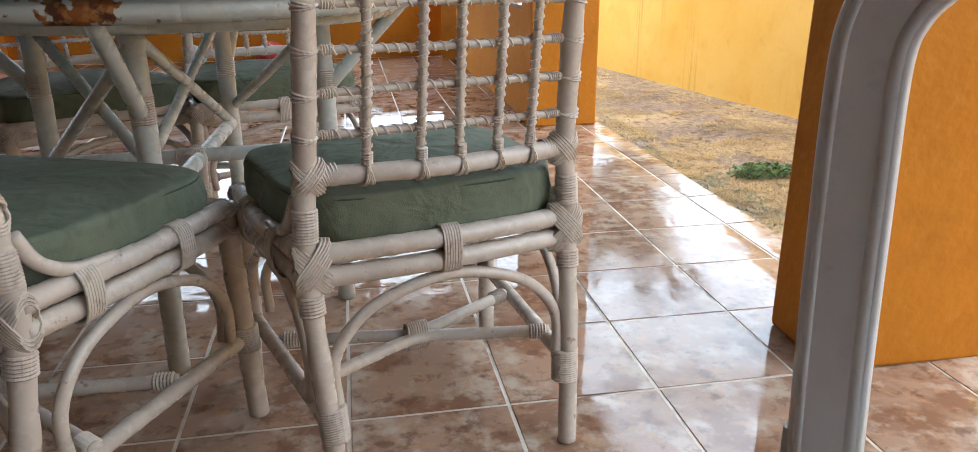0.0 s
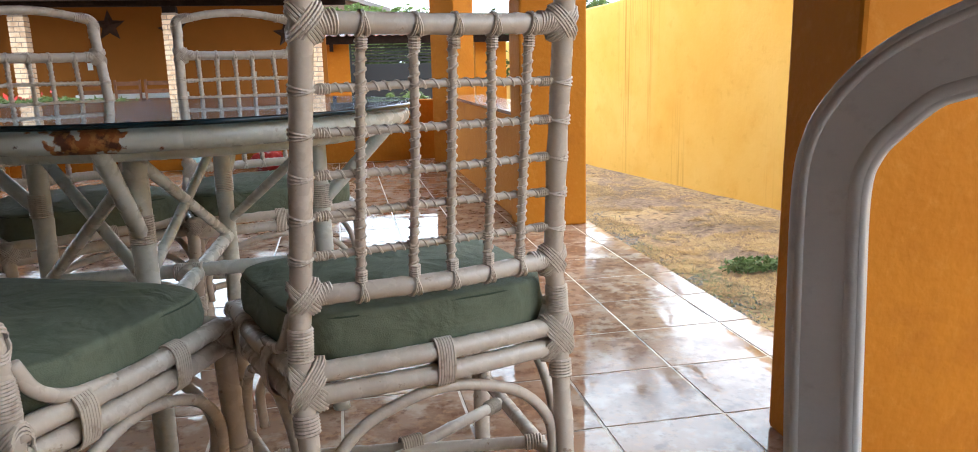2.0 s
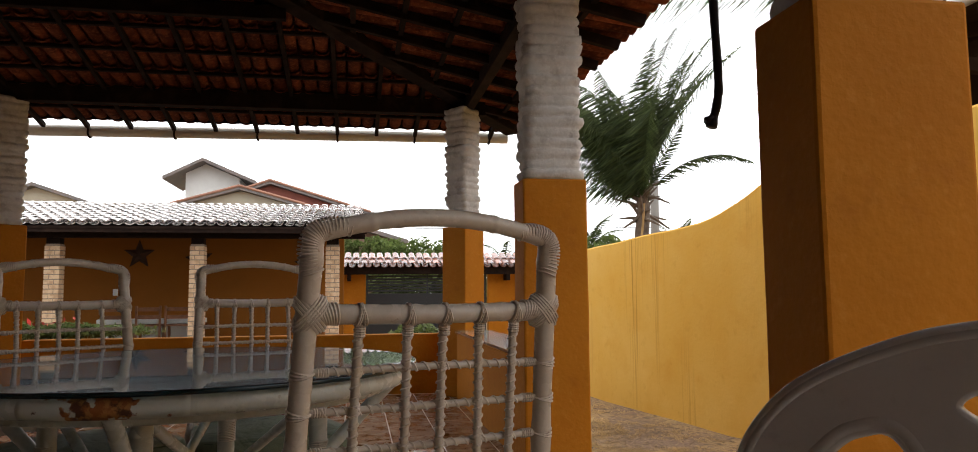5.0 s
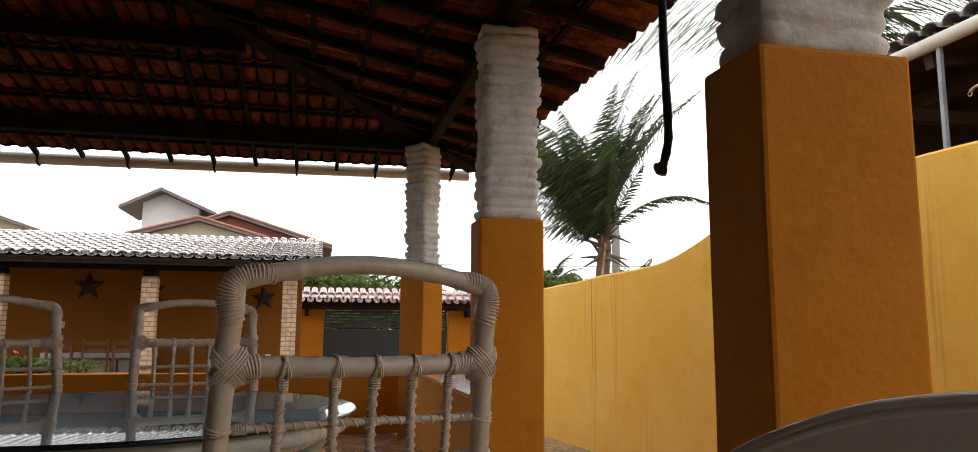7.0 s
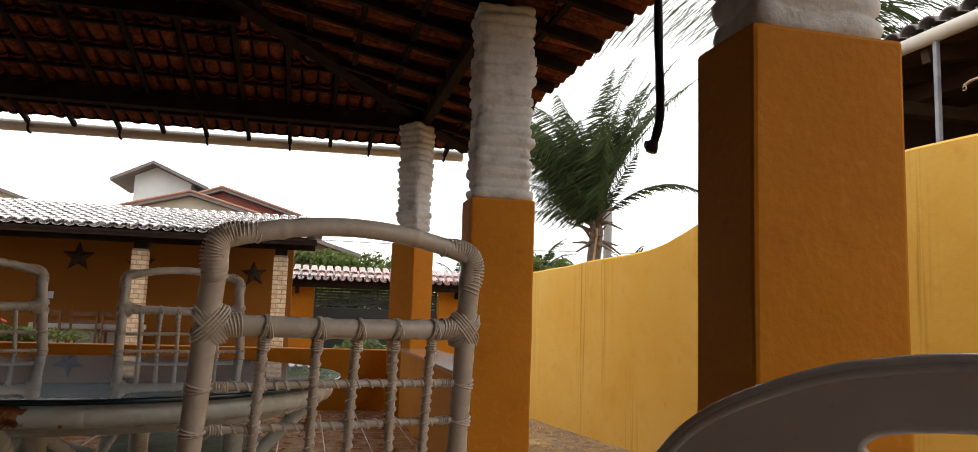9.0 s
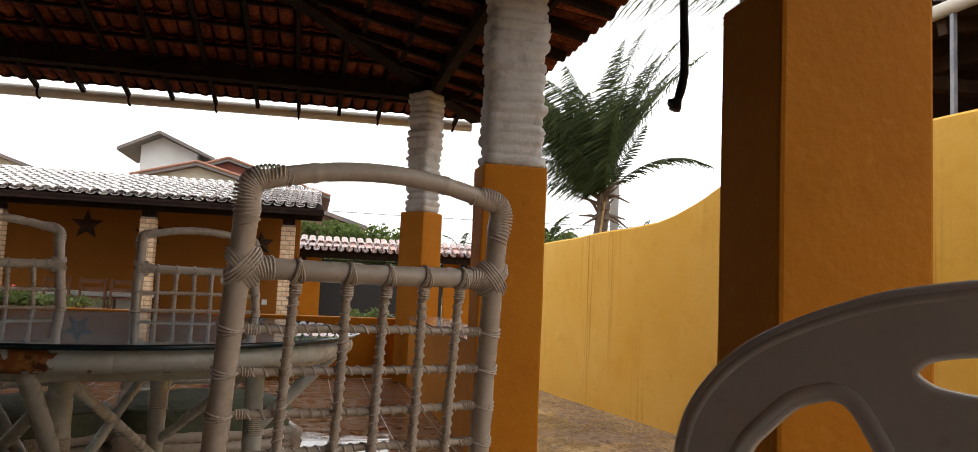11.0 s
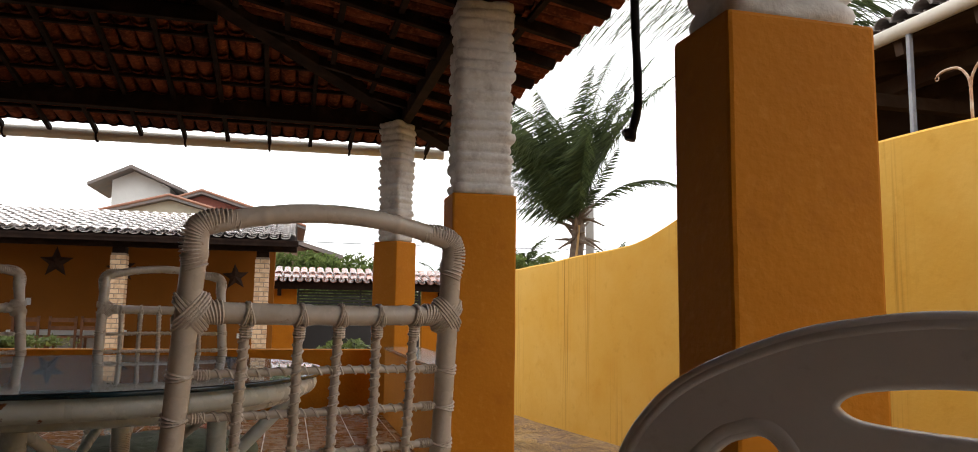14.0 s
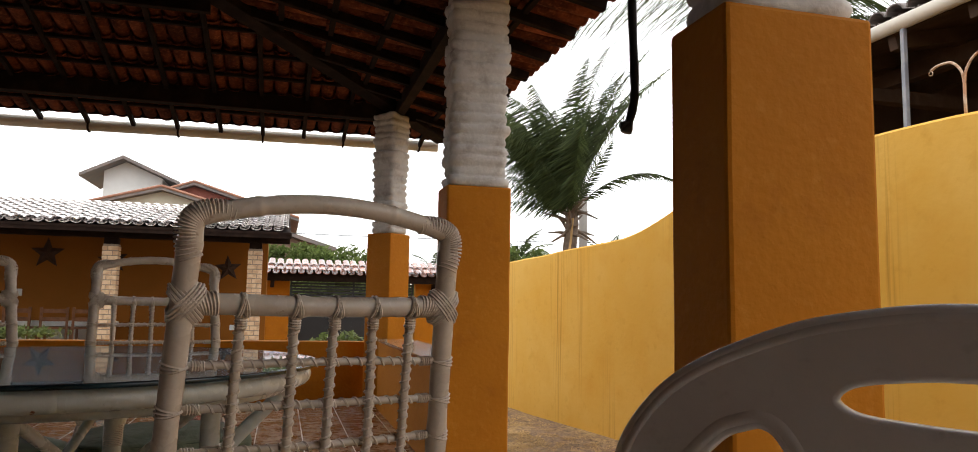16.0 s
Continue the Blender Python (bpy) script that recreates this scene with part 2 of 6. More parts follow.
def tile_material():
    """Wet beige and brown marbled floor tile, with puddled water that changes its gloss."""
    m = material("wet_marbled_tile", (0.41, 0.27, 0.185), 0.16, tones=(((0.25, 0.135, 0.08), 0.9, 6, 0.44, 0.58), ((0.55, 0.44, 0.34), 0.85, 11, 0.5, 0.62), ((0.17, 0.09, 0.058), 0.6, 24, 0.55, 0.64), ((0.50, 0.30, 0.17), 0.6, 26, 0.54, 0.64)), detail=9)
    n, l = m.node_tree.nodes, m.node_tree.links
    bsdf = n["Principled BSDF"]
    geo = n.new("ShaderNodeNewGeometry")
    water = n.new("ShaderNodeTexNoise")
    water.inputs["Scale"].default_value, water.inputs["Detail"].default_value = 3.6, 6
    l.new(geo.outputs["Position"], water.inputs["Vector"])
    ramp = n.new("ShaderNodeMapRange")
    ramp.inputs[1].default_value, ramp.inputs[2].default_value = 0.50, 0.56
    ramp.inputs[3].default_value, ramp.inputs[4].default_value = 0.012, 0.11
    l.new(water.outputs[0], ramp.inputs[0])
    l.new(ramp.outputs[0], bsdf.inputs["Roughness"])
    drops = n.new("ShaderNodeTexNoise")
    drops.inputs["Scale"].default_value, drops.inputs["Detail"].default_value = 55, 2
    l.new(geo.outputs["Position"], drops.inputs["Vector"])
    wave = n.new("ShaderNodeTexNoise")
    wave.inputs["Scale"].default_value, wave.inputs["Detail"].default_value = 7, 2
    l.new(geo.outputs["Position"], wave.inputs["Vector"])
    gain = n.new("ShaderNodeMapRange")
    gain.inputs[1].default_value, gain.inputs[2].default_value = 0.5, 0.68
    gain.inputs[3].default_value, gain.inputs[4].default_value = 0.05, 0.6
    l.new(water.outputs[0], gain.inputs[0])
    b = n.new("ShaderNodeBump")
    b.inputs["Distance"].default_value = 0.0015
    l.new(gain.outputs[0], b.inputs["Strength"])
    l.new(drops.outputs[0], b.inputs["Height"])
    b2 = n.new("ShaderNodeBump")
    b2.inputs["Strength"].default_value, b2.inputs["Distance"].default_value = 0.22, 0.004
    l.new(wave.outputs[0], b2.inputs["Height"])
    l.new(b.outputs[0], b2.inputs["Normal"])
    l.new(b2.outputs[0], bsdf.inputs["Normal"])
    bsdf.inputs["IOR"].default_value = 1.42
    bsdf.inputs["Coat Weight"].default_value, bsdf.inputs["Coat Roughness"].default_value = 0.08, 0.02
    l.new(b2.outputs[0], bsdf.inputs["Coat Normal"])
    return m


TILE = tile_material()


def glass_material(name, tint, rough=0.0):
    m = bpy.data.materials.new(name)
    m.use_nodes = True
    bsdf = m.node_tree.nodes["Principled BSDF"]
    bsdf.inputs["Base Color"].default_value = (*tint, 1)
    bsdf.inputs["Transmission Weight"].default_value = 0.5
    bsdf.inputs["Roughness"].default_value = rough
    bsdf.inputs["IOR"].default_value = 1.42
    bsdf.inputs["Coat Weight"].default_value, bsdf.inputs["Coat Roughness"].default_value = 0.10, 0.2
    bsdf.inputs["Coat Tint"].default_value = (0.78, 0.92, 1.0, 1)
    return m


GLASS = glass_material("table_glass", (0.27, 0.42, 0.47), 0.015)
GLASSEDGE = material("polished_glass_edge", (0.006, 0.016, 0.02), 0.12, tones=(((0.01, 0.05, 0.07), 0.5, 5, 0.4, 0.7),))


def let_light_through(m, share):
    """Thin leaves pass part of the light that falls on their far side."""
    n, l = m.node_tree.nodes, m.node_tree.links
    bsdf, out = n["Principled BSDF"], n["Material Output"]
    thin, mix = n.new("ShaderNodeBsdfTranslucent"), n.new("ShaderNodeMixShader")
    l.new(bsdf.inputs["Base Color"].links[0].from_socket, thin.inputs["Color"])
    mix.inputs[0].default_value = share
    l.new(bsdf.outputs[0], mix.inputs[1])
    l.new(thin.outputs[0], mix.inputs[2])
    l.new(mix.outputs[0], out.inputs["Surface"])


let_light_through(LEAF, 0.5)
let_light_through(PALMLEAF, 0.45)
let_light_through(WEEDS, 0.4)


def ground_material():
    return material("dry_grass_ground", (0.28, 0.175, 0.09), 0.95, tones=(((0.38, 0.25, 0.115), 0.85, 1.6, 0.44, 0.58), ((0.19, 0.125, 0.095), 0.9, 1.1, 0.47, 0.58), ((0.16, 0.115, 0.07), 0.6, 2.1, 0.57, 0.68), ((0.42, 0.31, 0.17), 0.7, 34, 0.48, 0.66), ((0.085, 0.06, 0.042), 0.85, 16, 0.52, 0.64)), bump=1.0, bump_scale=30, detail=7, spec=0.1)


def streaked_wall_paint():
    """Sun-bleached yellow render with thin rain streaks in broad patches."""
    m = material("streaked_yellow_paint", (0.70, 0.375, 0.055), 0.75, spec=0.2, tones=(((0.76, 0.47, 0.12), 0.6, 0.6, 0.36, 0.64), ((0.64, 0.31, 0.035), 0.5, 2.0, 0.5, 0.75), ((0.50, 0.24, 0.02), 0.35, 7, 0.58, 0.8)), bump=0.5, bump_scale=22)
    n, l = m.node_tree.nodes, m.node_tree.links
    bsdf = n["Principled BSDF"]
    was = bsdf.inputs["Base Color"].links[0].from_socket
    geo = n.new("ShaderNodeNewGeometry")

    def field(stretch, size, low, high, detail):
        mp = n.new("ShaderNodeMapping")
        mp.inputs["Scale"].default_value = stretch
        l.new(geo.outputs["Position"], mp.inputs[0])
        tex = n.new("ShaderNodeTexNoise")
        tex.inputs["Scale"].default_value, tex.inputs["Detail"].default_value = size, detail
        l.new(mp.outputs[0], tex.inputs["Vector"])
        ramp = n.new("ShaderNodeMapRange")
        ramp.inputs[1].default_value, ramp.inputs[2].default_value = low, high
        l.new(tex.outputs[0], ramp.inputs[0])
        return ramp.outputs[0]

    streak, patch = field((1, 1, 0.02), 30.0, 0.5, 0.64, 3), field((1, 1, 0.12), 1.15, 0.55, 0.68, 1)
    both = n.new("ShaderNodeMath")
    both.operation = "MULTIPLY"
    l.new(streak, both.inputs[0])
    l.new(patch, both.inputs[1])
    mix = n.new("ShaderNodeMix")
    mix.data_type = "RGBA"
    mix.inputs[7].default_value = (0.42, 0.20, 0.025, 1)
    l.new(both.outputs[0], mix.inputs[0])
    l.new(was, mix.inputs[6])
    l.new(mix.outputs[2], bsdf.inputs["Base Color"])
    return m


WALLPAINT = streaked_wall_paint()
EARTH = ground_material()


# ---- mesh tools ----
def part(name, bm, mat, parent=None, label="", smooth=False):
    """One mesh object out of a bmesh, under a thing or part."""
    me = bpy.data.meshes.new(name)
    bm.normal_update()
    bm.to_mesh(me)
    bm.free()
    if smooth:
        me.polygons.foreach_set("use_smooth", [True] * len(me.polygons))
    me.materials.append(mat)
    ob = new(name, me)
    if parent is not None:
        ob.parent = parent
    if label:
        ob["label"] = label
    return ob


def raw(name, verts, faces, mat, parent=None, label="", smooth=False):
    """One mesh object out of vertices and faces."""
    me = bpy.data.meshes.new(name)
    me.from_pydata(verts, [], faces)
    if smooth:
        me.polygons.foreach_set("use_smooth", [True] * len(me.polygons))
    me.materials.append(mat)
    me.update()
    ob = new(name, me)
    if parent is not None:
        ob.parent = parent
    if label:
        ob["label"] = label
    return ob


def thing(name, label, category, m=None, group="", kind=""):
    ob = new(name)
    ob.empty_display_size = 0.1
    if m is not None:
        ob.matrix_world = m
    return tagged(ob, label, category, group, kind)


def box(bm, x0, x1, y0, y1, z0, z1, bevel=0.0, m=None):
    made = bmesh.ops.create_cube(bm, size=1.0, matrix=Matrix.Translation(((x0 + x1) / 2, (y0 + y1) / 2, (z0 + z1) / 2)) @ Matrix.Diagonal((x1 - x0, y1 - y0, z1 - z0, 1)))
    vs = made["verts"]
    if bevel:
        edges = list({e for v in vs for e in v.link_edges})
        out = bmesh.ops.bevel(bm, geom=edges, offset=bevel, segments=2, affect="EDGES", profile=0.5)
        vs = list({v for f in out["faces"] for v in f.verts} | {v for v in vs if v.is_valid})
    if m is not None:
        bmesh.ops.transform(bm, matrix=m, verts=[v for v in vs if v.is_valid])
    return bm


def boxed(x0, x1, y0, y1, z0, z1, bevel=0.004, m=None):
    return box(bmesh.new(), x0, x1, y0, y1, z0, z1, bevel, m)


def smooth_path(points, steps=6):
    """A Catmull-Rom curve through the points."""
    p = [Vector(q) for q in points]
    p = [p[0] * 2 - p[1]] + p + [p[-1] * 2 - p[-2]]
    out = []
    for i in range(1, len(p) - 2):
        for k in range(steps):
            t = k / steps
            a, b, c, d = p[i - 1], p[i], p[i + 1], p[i + 2]
            out.append(0.5 * ((2 * b) + (c - a) * t + (2 * a - 5 * b + 4 * c - d) * t * t + (3 * b - a - 3 * c + d) * t ** 3))
    out.append(p[-2])
    return out


def tube(bm, points, radius, sides=10, cap=True, closed=False):
    """A tube along points; radius a number or a function of 0..1."""
    pts = [Vector(p) for p in points]
    n = len(pts)
    rings = []
    up = None
    for i, p in enumerate(pts):
        if closed:
            d = (pts[(i + 1) % n] - pts[i - 1]).normalized()
        else:
            d = (pts[min(i + 1, n - 1)] - pts[max(i - 1, 0)]).normalized()
        if up is None:
            up = Vector((0, 0, 1)) if abs(d.z) < 0.9 else Vector((1, 0, 0))
        side = d.cross(up).normalized()
        up = side.cross(d).normalized()
        r = radius(i / max(n - 1, 1)) if callable(radius) else radius
        rings.append([bm.verts.new(p + r * (math.cos(2 * math.pi * k / sides) * side + math.sin(2 * math.pi * k / sides) * up)) for k in range(sides)])
    last = n if closed else n - 1
    for i in range(last):
        a, b = rings[i], rings[(i + 1) % n]
        for k in range(sides):
            bm.faces.new((a[k], a[(k + 1) % sides], b[(k + 1) % sides], b[k]))
    if cap and not closed:
        bm.faces.new(list(reversed(rings[0])))
        bm.faces.new(rings[-1])
    return bm


def cane(bm, points, r, knots=(), steps=6, sides=12):
    """A rattan pole: a smooth tube with a slight swelling at each knot (0..1)."""
    path = smooth_path(points, steps)
    def rad(u):
        return r * (1 + sum(0.09 * math.exp(-((u - k) / 0.014) ** 2) - 0.05 * math.exp(-((u - k - 0.03) / 0.02) ** 2) for k in knots))
    if knots:
        dense = []
        for a, b in zip(path, path[1:]):
            dense += [a.lerp(b, k / 4) for k in range(4)]
        path = dense + [path[-1]]
    return tube(bm, path, rad, sides)


def ribbed(bm, a, b, r, pitch=0.0042, sides=14):
    """A sleeve of wound cane strands from a to b round a pole of radius r."""
    a, b = Vector(a), Vector(b)
    turns = max(int((b - a).length / pitch), 2)
    pts, radii = [], []
    for i in range(turns * 2 + 1):
        pts.append(a.lerp(b, i / (turns * 2)))
        radii.append(r * 1.02 if i % 2 == 0 else r * 1.02 + pitch * 0.62)
    count = len(pts)
    return tube(bm, pts, lambda u: radii[min(round(u * (count - 1)), count - 1)], sides)


def strand(bm, centre, axis, tilt, r, thick=0.0017, sides=5, segs=16, squash=1.0):
    """One tilted turn of binding cane round a joint."""
    axis = Vector(axis).normalized()
    ref = Vector((0, 0, 1)) if abs(axis.z) < 0.9 else Vector((0, 1, 0))
    u = axis.cross(ref).normalized()
    v = axis.cross(u)
    pts = [Vector(centre) + r * (math.cos(t) * u + squash * math.sin(t) * v) + axis * tilt * math.cos(t) for t in (2 * math.pi * k / segs for k in range(segs))]
    return tube(bm, pts, thick, sides, closed=True)


def cross_binding(bm, joint, post, rail, r, reach=0.034, strands=5, sleeve=0.034):
    """Flat canes wound in a cross over the joint of a post and a rail, with slanting turns along the rail."""
    joint, post, rail = Vector(joint), Vector(post).normalized(), Vector(rail).normalized()
    out = post.cross(rail).normalized()
    for way in (-1, 1):
        for k in range(strands):
            off = (k - (strands - 1) / 2) * 0.0048
            pts = []
            for i in range(20):
                a = 2 * math.pi * i / 20
                along = reach * (1 - 0.06 * abs(k - 2)) * math.sin(a)
                x = 0.7 * along + 0.72 * off + 0.004
                z = way * (0.78 * along - 0.72 * off)
                x = max(x, -r * 1.06)
                pts.append(joint + rail * x + post * z + out * (r * (1.13 if way > 0 else 1.07)) * math.cos(a))
            tube(bm, pts, 0.0023, 5, closed=True)
    turns = max(int(sleeve / 0.0048), 2)
    for k in range(turns):
        f = k / turns
        strand(bm, joint + rail * (r * 1.0 + k * 0.0048), rail + post * 0.55 * (1 - f), 0.0, r * 0.965, 0.0023, 5, 16)
    return bm


def elbow_binding(bm, corner, down, along, r, reach=0.058, turns=25):
    """Close turns of cane that fan round the joint of a post and an arch."""
    corner, down, along = Vector(corner), Vector(down).normalized(), Vector(along).normalized()
    p0, p1, p2 = corner + down * reach, corner - (down + along) * reach * 0.5, corner + along * reach
    for k in range(turns):
        f = k / (turns - 1)
        p = p0 * (1 - f) ** 2 + p1 * 2 * f * (1 - f) + p2 * f * f
        way = (p1 - p0) * (1 - f) + (p2 - p1) * f
        strand(bm, p, way, 0.0, r * (1.0 + 0.06 * math.sin(math.pi * f) ** 2 - 0.16 * f), 0.0018, 5, 18)
    return bm


def spiral(bm, path, r, pitch=0.020, thick=0.0024):
    """Open spiral of binding cane round a thin, slightly bowed rod."""
    line = [Vector(p) for p in smooth_path(path, 8)]
    d = (line[-1] - line[0]).normalized()
    ref = Vector((0, 0, 1)) if abs(d.z) < 0.9 else Vector((0, 1, 0))
    u = d.cross(ref).normalized()
    v = d.cross(u)
    n = max(int((line[-1] - line[0]).length / pitch * 10), 10)
    phase = (line[0].x * 31 + line[0].z * 17) % 6.28
    pts = []
    for i in range(n + 1):
        f = (0.05 + 0.9 * i / n) * (len(line) - 1)
        k = min(int(f), len(line) - 2)
        a = phase + i * math.pi / 5 + 0.5 * math.sin(i * 0.21 + phase)
        pts.append(line[k].lerp(line[k + 1], f - k) + r * (math.cos(a) * u + math.sin(a) * v))
    return tube(bm, pts, thick, 5)


# ---- pavilion: plan ----
PITCH = 0.33            # floor tile
EDGE = 1.36             # platform edge towards the grass
FLOOR_X, FLOOR_Y0, FLOOR_Y1 = -5.6, -2.5, 7.65
GROUND = -0.12          # yard
LAWN = -0.52            # garden beside the platform, three steps lower
GARDEN = Matrix.Translation((0, -0.06, 0.95)) @ Matrix.Scale(1.37, 4) @ Matrix.Translation((0, 0.06, -0.95))
EAVE_X, EAVE_Y, EAVE_Z, SLOPE = 1.93, 8.25, 2.85, 0.21

# ground and platform
def ease(u):
    u = min(max(u, 0.0), 1.0)
    return u * u * (3 - 2 * u)


def ground_z(x, y):
    low = ease((x - 0.1) / 1.1) * ease((8.5 - x) / 2.0) * ease((20 - y) / 5.0)
    return GROUND + (LAWN - GROUND) * low + 0.03 * low * noise.noise((x * 1.3, y * 1.3, 0.0))


bm = bmesh.new()
bmesh.ops.create_grid(bm, x_segments=150, y_segments=150, size=1.0)
for v in bm.verts:
    v.co.x = math.copysign(abs(v.co.x) ** 3.2 * 600, v.co.x) + 2.0
    v.co.y = math.copysign(abs(v.co.y) ** 3.2 * 600, v.co.y) + 5.0
    v.co.z = ground_z(v.co.x, v.co.y)
tagged(part("ground", bm, EARTH, smooth=True), "dry straw-coloured grass and bare sandy earth", "ground", kind="structure")

floor = tagged(part("floor", boxed(FLOOR_X, EDGE - 0.003, FLOOR_Y0, FLOOR_Y1, -0.75, -0.0018, 0.0), GROUT), "wet tiled pavilion floor with pale grout joints", "floor", kind="structure")


# ---- pillars ----
def rough_column(bm, w, d, z0, z1, seed, courses=0.062):
    """A whitewashed pillar of uneven brick courses that bulge between the joints."""
    r = random.Random(seed)
    n = int((z1 - z0) / courses)
    rings = []
    for i in range(n):
        bulge = r.uniform(-0.006, 0.009)
        sx, sy = r.uniform(-0.008, 0.008), r.uniform(-0.008, 0.008)
        for f, o in ((0.0, -0.008), (0.18, 0.003), (0.5, 0.006), (0.84, 0.003)):
            z = z0 + (i + f) * (z1 - z0) / n
            hw, hd = w / 2 + (o + bulge), d / 2 + (o + bulge)
            c = 0.02
            ring = []
            for k in range(24):
                side, t = divmod(k, 6)
                t = t / 6
                corners = [(-hw, -hd), (hw, -hd), (hw, hd), (-hw, hd)]
                a, b = corners[side], corners[(side + 1) % 4]
                x, y = a[0] + (b[0] - a[0]) * t, a[1] + (b[1] - a[1]) * t
                if k % 6 == 0:
                    x, y = x * (1 - c / hw * 0.5), y * (1 - c / hd * 0.5)
                j = 0.013 * noise.noise((x * 13 + seed * 3, y * 13, z * 20))
                ring.append(bm.verts.new((x + sx + j * (1 if x > 0 else -1), y + sy + j * (1 if y > 0 else -1), z + j)))
            rings.append(ring)
    for a, b in zip(rings, rings[1:]):
        for k in range(24):
            bm.faces.new((a[k], a[(k + 1) % 24], b[(k + 1) % 24], b[k]))
    bm.faces.new(list(reversed(rings[0])))
    bm.faces.new(rings[-1])
    return bm


def pillar(x, y, w, d, turn, top, seed, cap=1.67, base=0.0, inset=0.045):
    p = thing("pillar", "square pillar, ochre painted below and whitewashed rough brick above", "pillar", pose(x, y, 0, 0, 0, turn), "pavilion pillars")
    bm = bmesh.new()
    box(bm, -w / 2, w / 2, -d / 2, d / 2, base, cap, 0.012)
    bmesh.ops.subdivide_edges(bm, edges=[e for e in bm.edges if abs(e.verts[0].co.z - e.verts[1].co.z) > 1.0], cuts=16)
    for v in bm.verts:
        k = 0.006 * noise.noise((v.co.x * 3 + seed, v.co.y * 3, v.co.z * 3.1))
        v.co.x += k
        v.co.y += k
    part("painted_shaft", bm, ORANGE, p, "ochre painted plaster shaft")
    part("brick_shaft", rough_column(bmesh.new(), w - inset, d - inset, cap, top, seed), WHITEWASH, p, "whitewashed rough brick shaft", smooth=True)
    return p


pillar(1.172, 1.445, 0.395, 0.25, 0, 2.86, 1)
pillar(1.13, 4.20, 0.385, 0.26, 0, 2.86, 2)
pillar(1.055, 7.36, 0.30, 0.30, 42, 2.88, 3)
pillar(-3.23, 7.50, 0.30, 0.30, 40, 2.88, 4)
white = thing("pillar", "whitewashed rough brick pillar standing on the tiled floor", "pillar", pose(-2.50, 4.25, 0, 0, 0, 0), "pavilion pillars")
part("brick_shaft", rough_column(bmesh.new(), 0.32, 0.32, 0.0, 3.02, 6), WHITEWASH, white, smooth=True)

# low walls between the pillars
tagged(part("parapet_far", boxed(-3.1, 0.92, 7.66, 7.82, -0.2, 0.60, 0.01), ORANGE), "low ochre painted parapet wall", "low wall", kind="structure")
bench = thing("bench_wall", "low ochre painted wall with a wet stone top between pillars", "low wall", pose(0, 0, 0), kind="structure")
part("wall_body", boxed(0.96, 1.28, 4.335, 7.16, 0, 0.625, 0.008), ORANGE, bench)
part("stone_top", boxed(0.945, 1.295, 4.335, 7.16, 0.625, 0.65, 0.006), STONE, bench, "wet polished stone capping")

# ---- garden wall, higher towards the camera end ----
def garden_wall():
    """Boundary wall whose top sweeps up from one height to another."""
    prof = [(-4.0, 1.99), (1.0, 1.972), (2.9, 1.962), (3.7, 1.945), (4.2, 1.93), (4.6, 1.88), (4.92, 1.80), (5.16, 1.705), (5.5, 1.613), (5.72, 1.57), (6.2, 1.541), (7.8, 1.466), (12.0, 1.38), (16.5, 1.34)]
    ys = np.linspace(-4.0, 16.5, 165)
    tops = np.interp(ys, [p[0] for p in prof], [p[1] for p in prof])
    verts, faces = [], []
    for y, z in zip(ys, tops):
        x = 2.55 + 0.155 * (7.4 - y) if y < 8.2 else 2.426 + 0.115 * (y - 8.2) + 0.27 * (1 - math.exp(-(y - 8.2))) - 0.27 * min(1.0, (y - 8.2))
        z += 0.012 * noise.noise((y * 1.7, 0.3, 0.1))
        wob = 0.012 * noise.noise((y * 0.8, 2.0, 0.0))
        verts += [tuple(GARDEN @ Vector(p)) for p in ((x + wob, y, GROUND - 0.2), (x + wob, y, z - 0.015), (x + 0.015 + wob, y, z), (x + 0.10, y, z), (x + 0.115, y, z - 0.015), (x + 0.115, y, GROUND - 0.2))]
    for i in range(len(ys) - 1):
        for k in range(5):
            a = i * 6 + k
            faces.append((a, a + 6, a + 7, a + 1))
    return raw("wall_garden", verts, faces, WALLPAINT, smooth=False)


tagged(garden_wall(), "tall yellow rendered garden wall with rain streaks", "wall", kind="structure")
# unseen plain walls added left and behind to block sky and warm the bounce
tagged(part("wall_left", boxed(-5.6, -5.45, -2.5, 6.0, -0.3, 3.3, 0.01), BOUNCEPAINT), "unseen plain sand-coloured wall added to block and warm the light", "wall", kind="structure")
tagged(part("wall_back", boxed(-5.6, 2.3, -2.65, -2.5, -0.3, 3.3, 0.01), BOUNCEPAINT), "unseen plain sand-coloured wall added to block and warm the light", "wall", kind="structure")
# unseen dark slab added to cut the bright ground's bounce onto the annex
tagged(part("paving", boxed(-13.0, 1.4, 7.86, 12.9, -0.75, GROUND + 0.035, 0.0), PAVING), "unseen dark yard slab added to cut light bounce", "pavement", kind="structure")


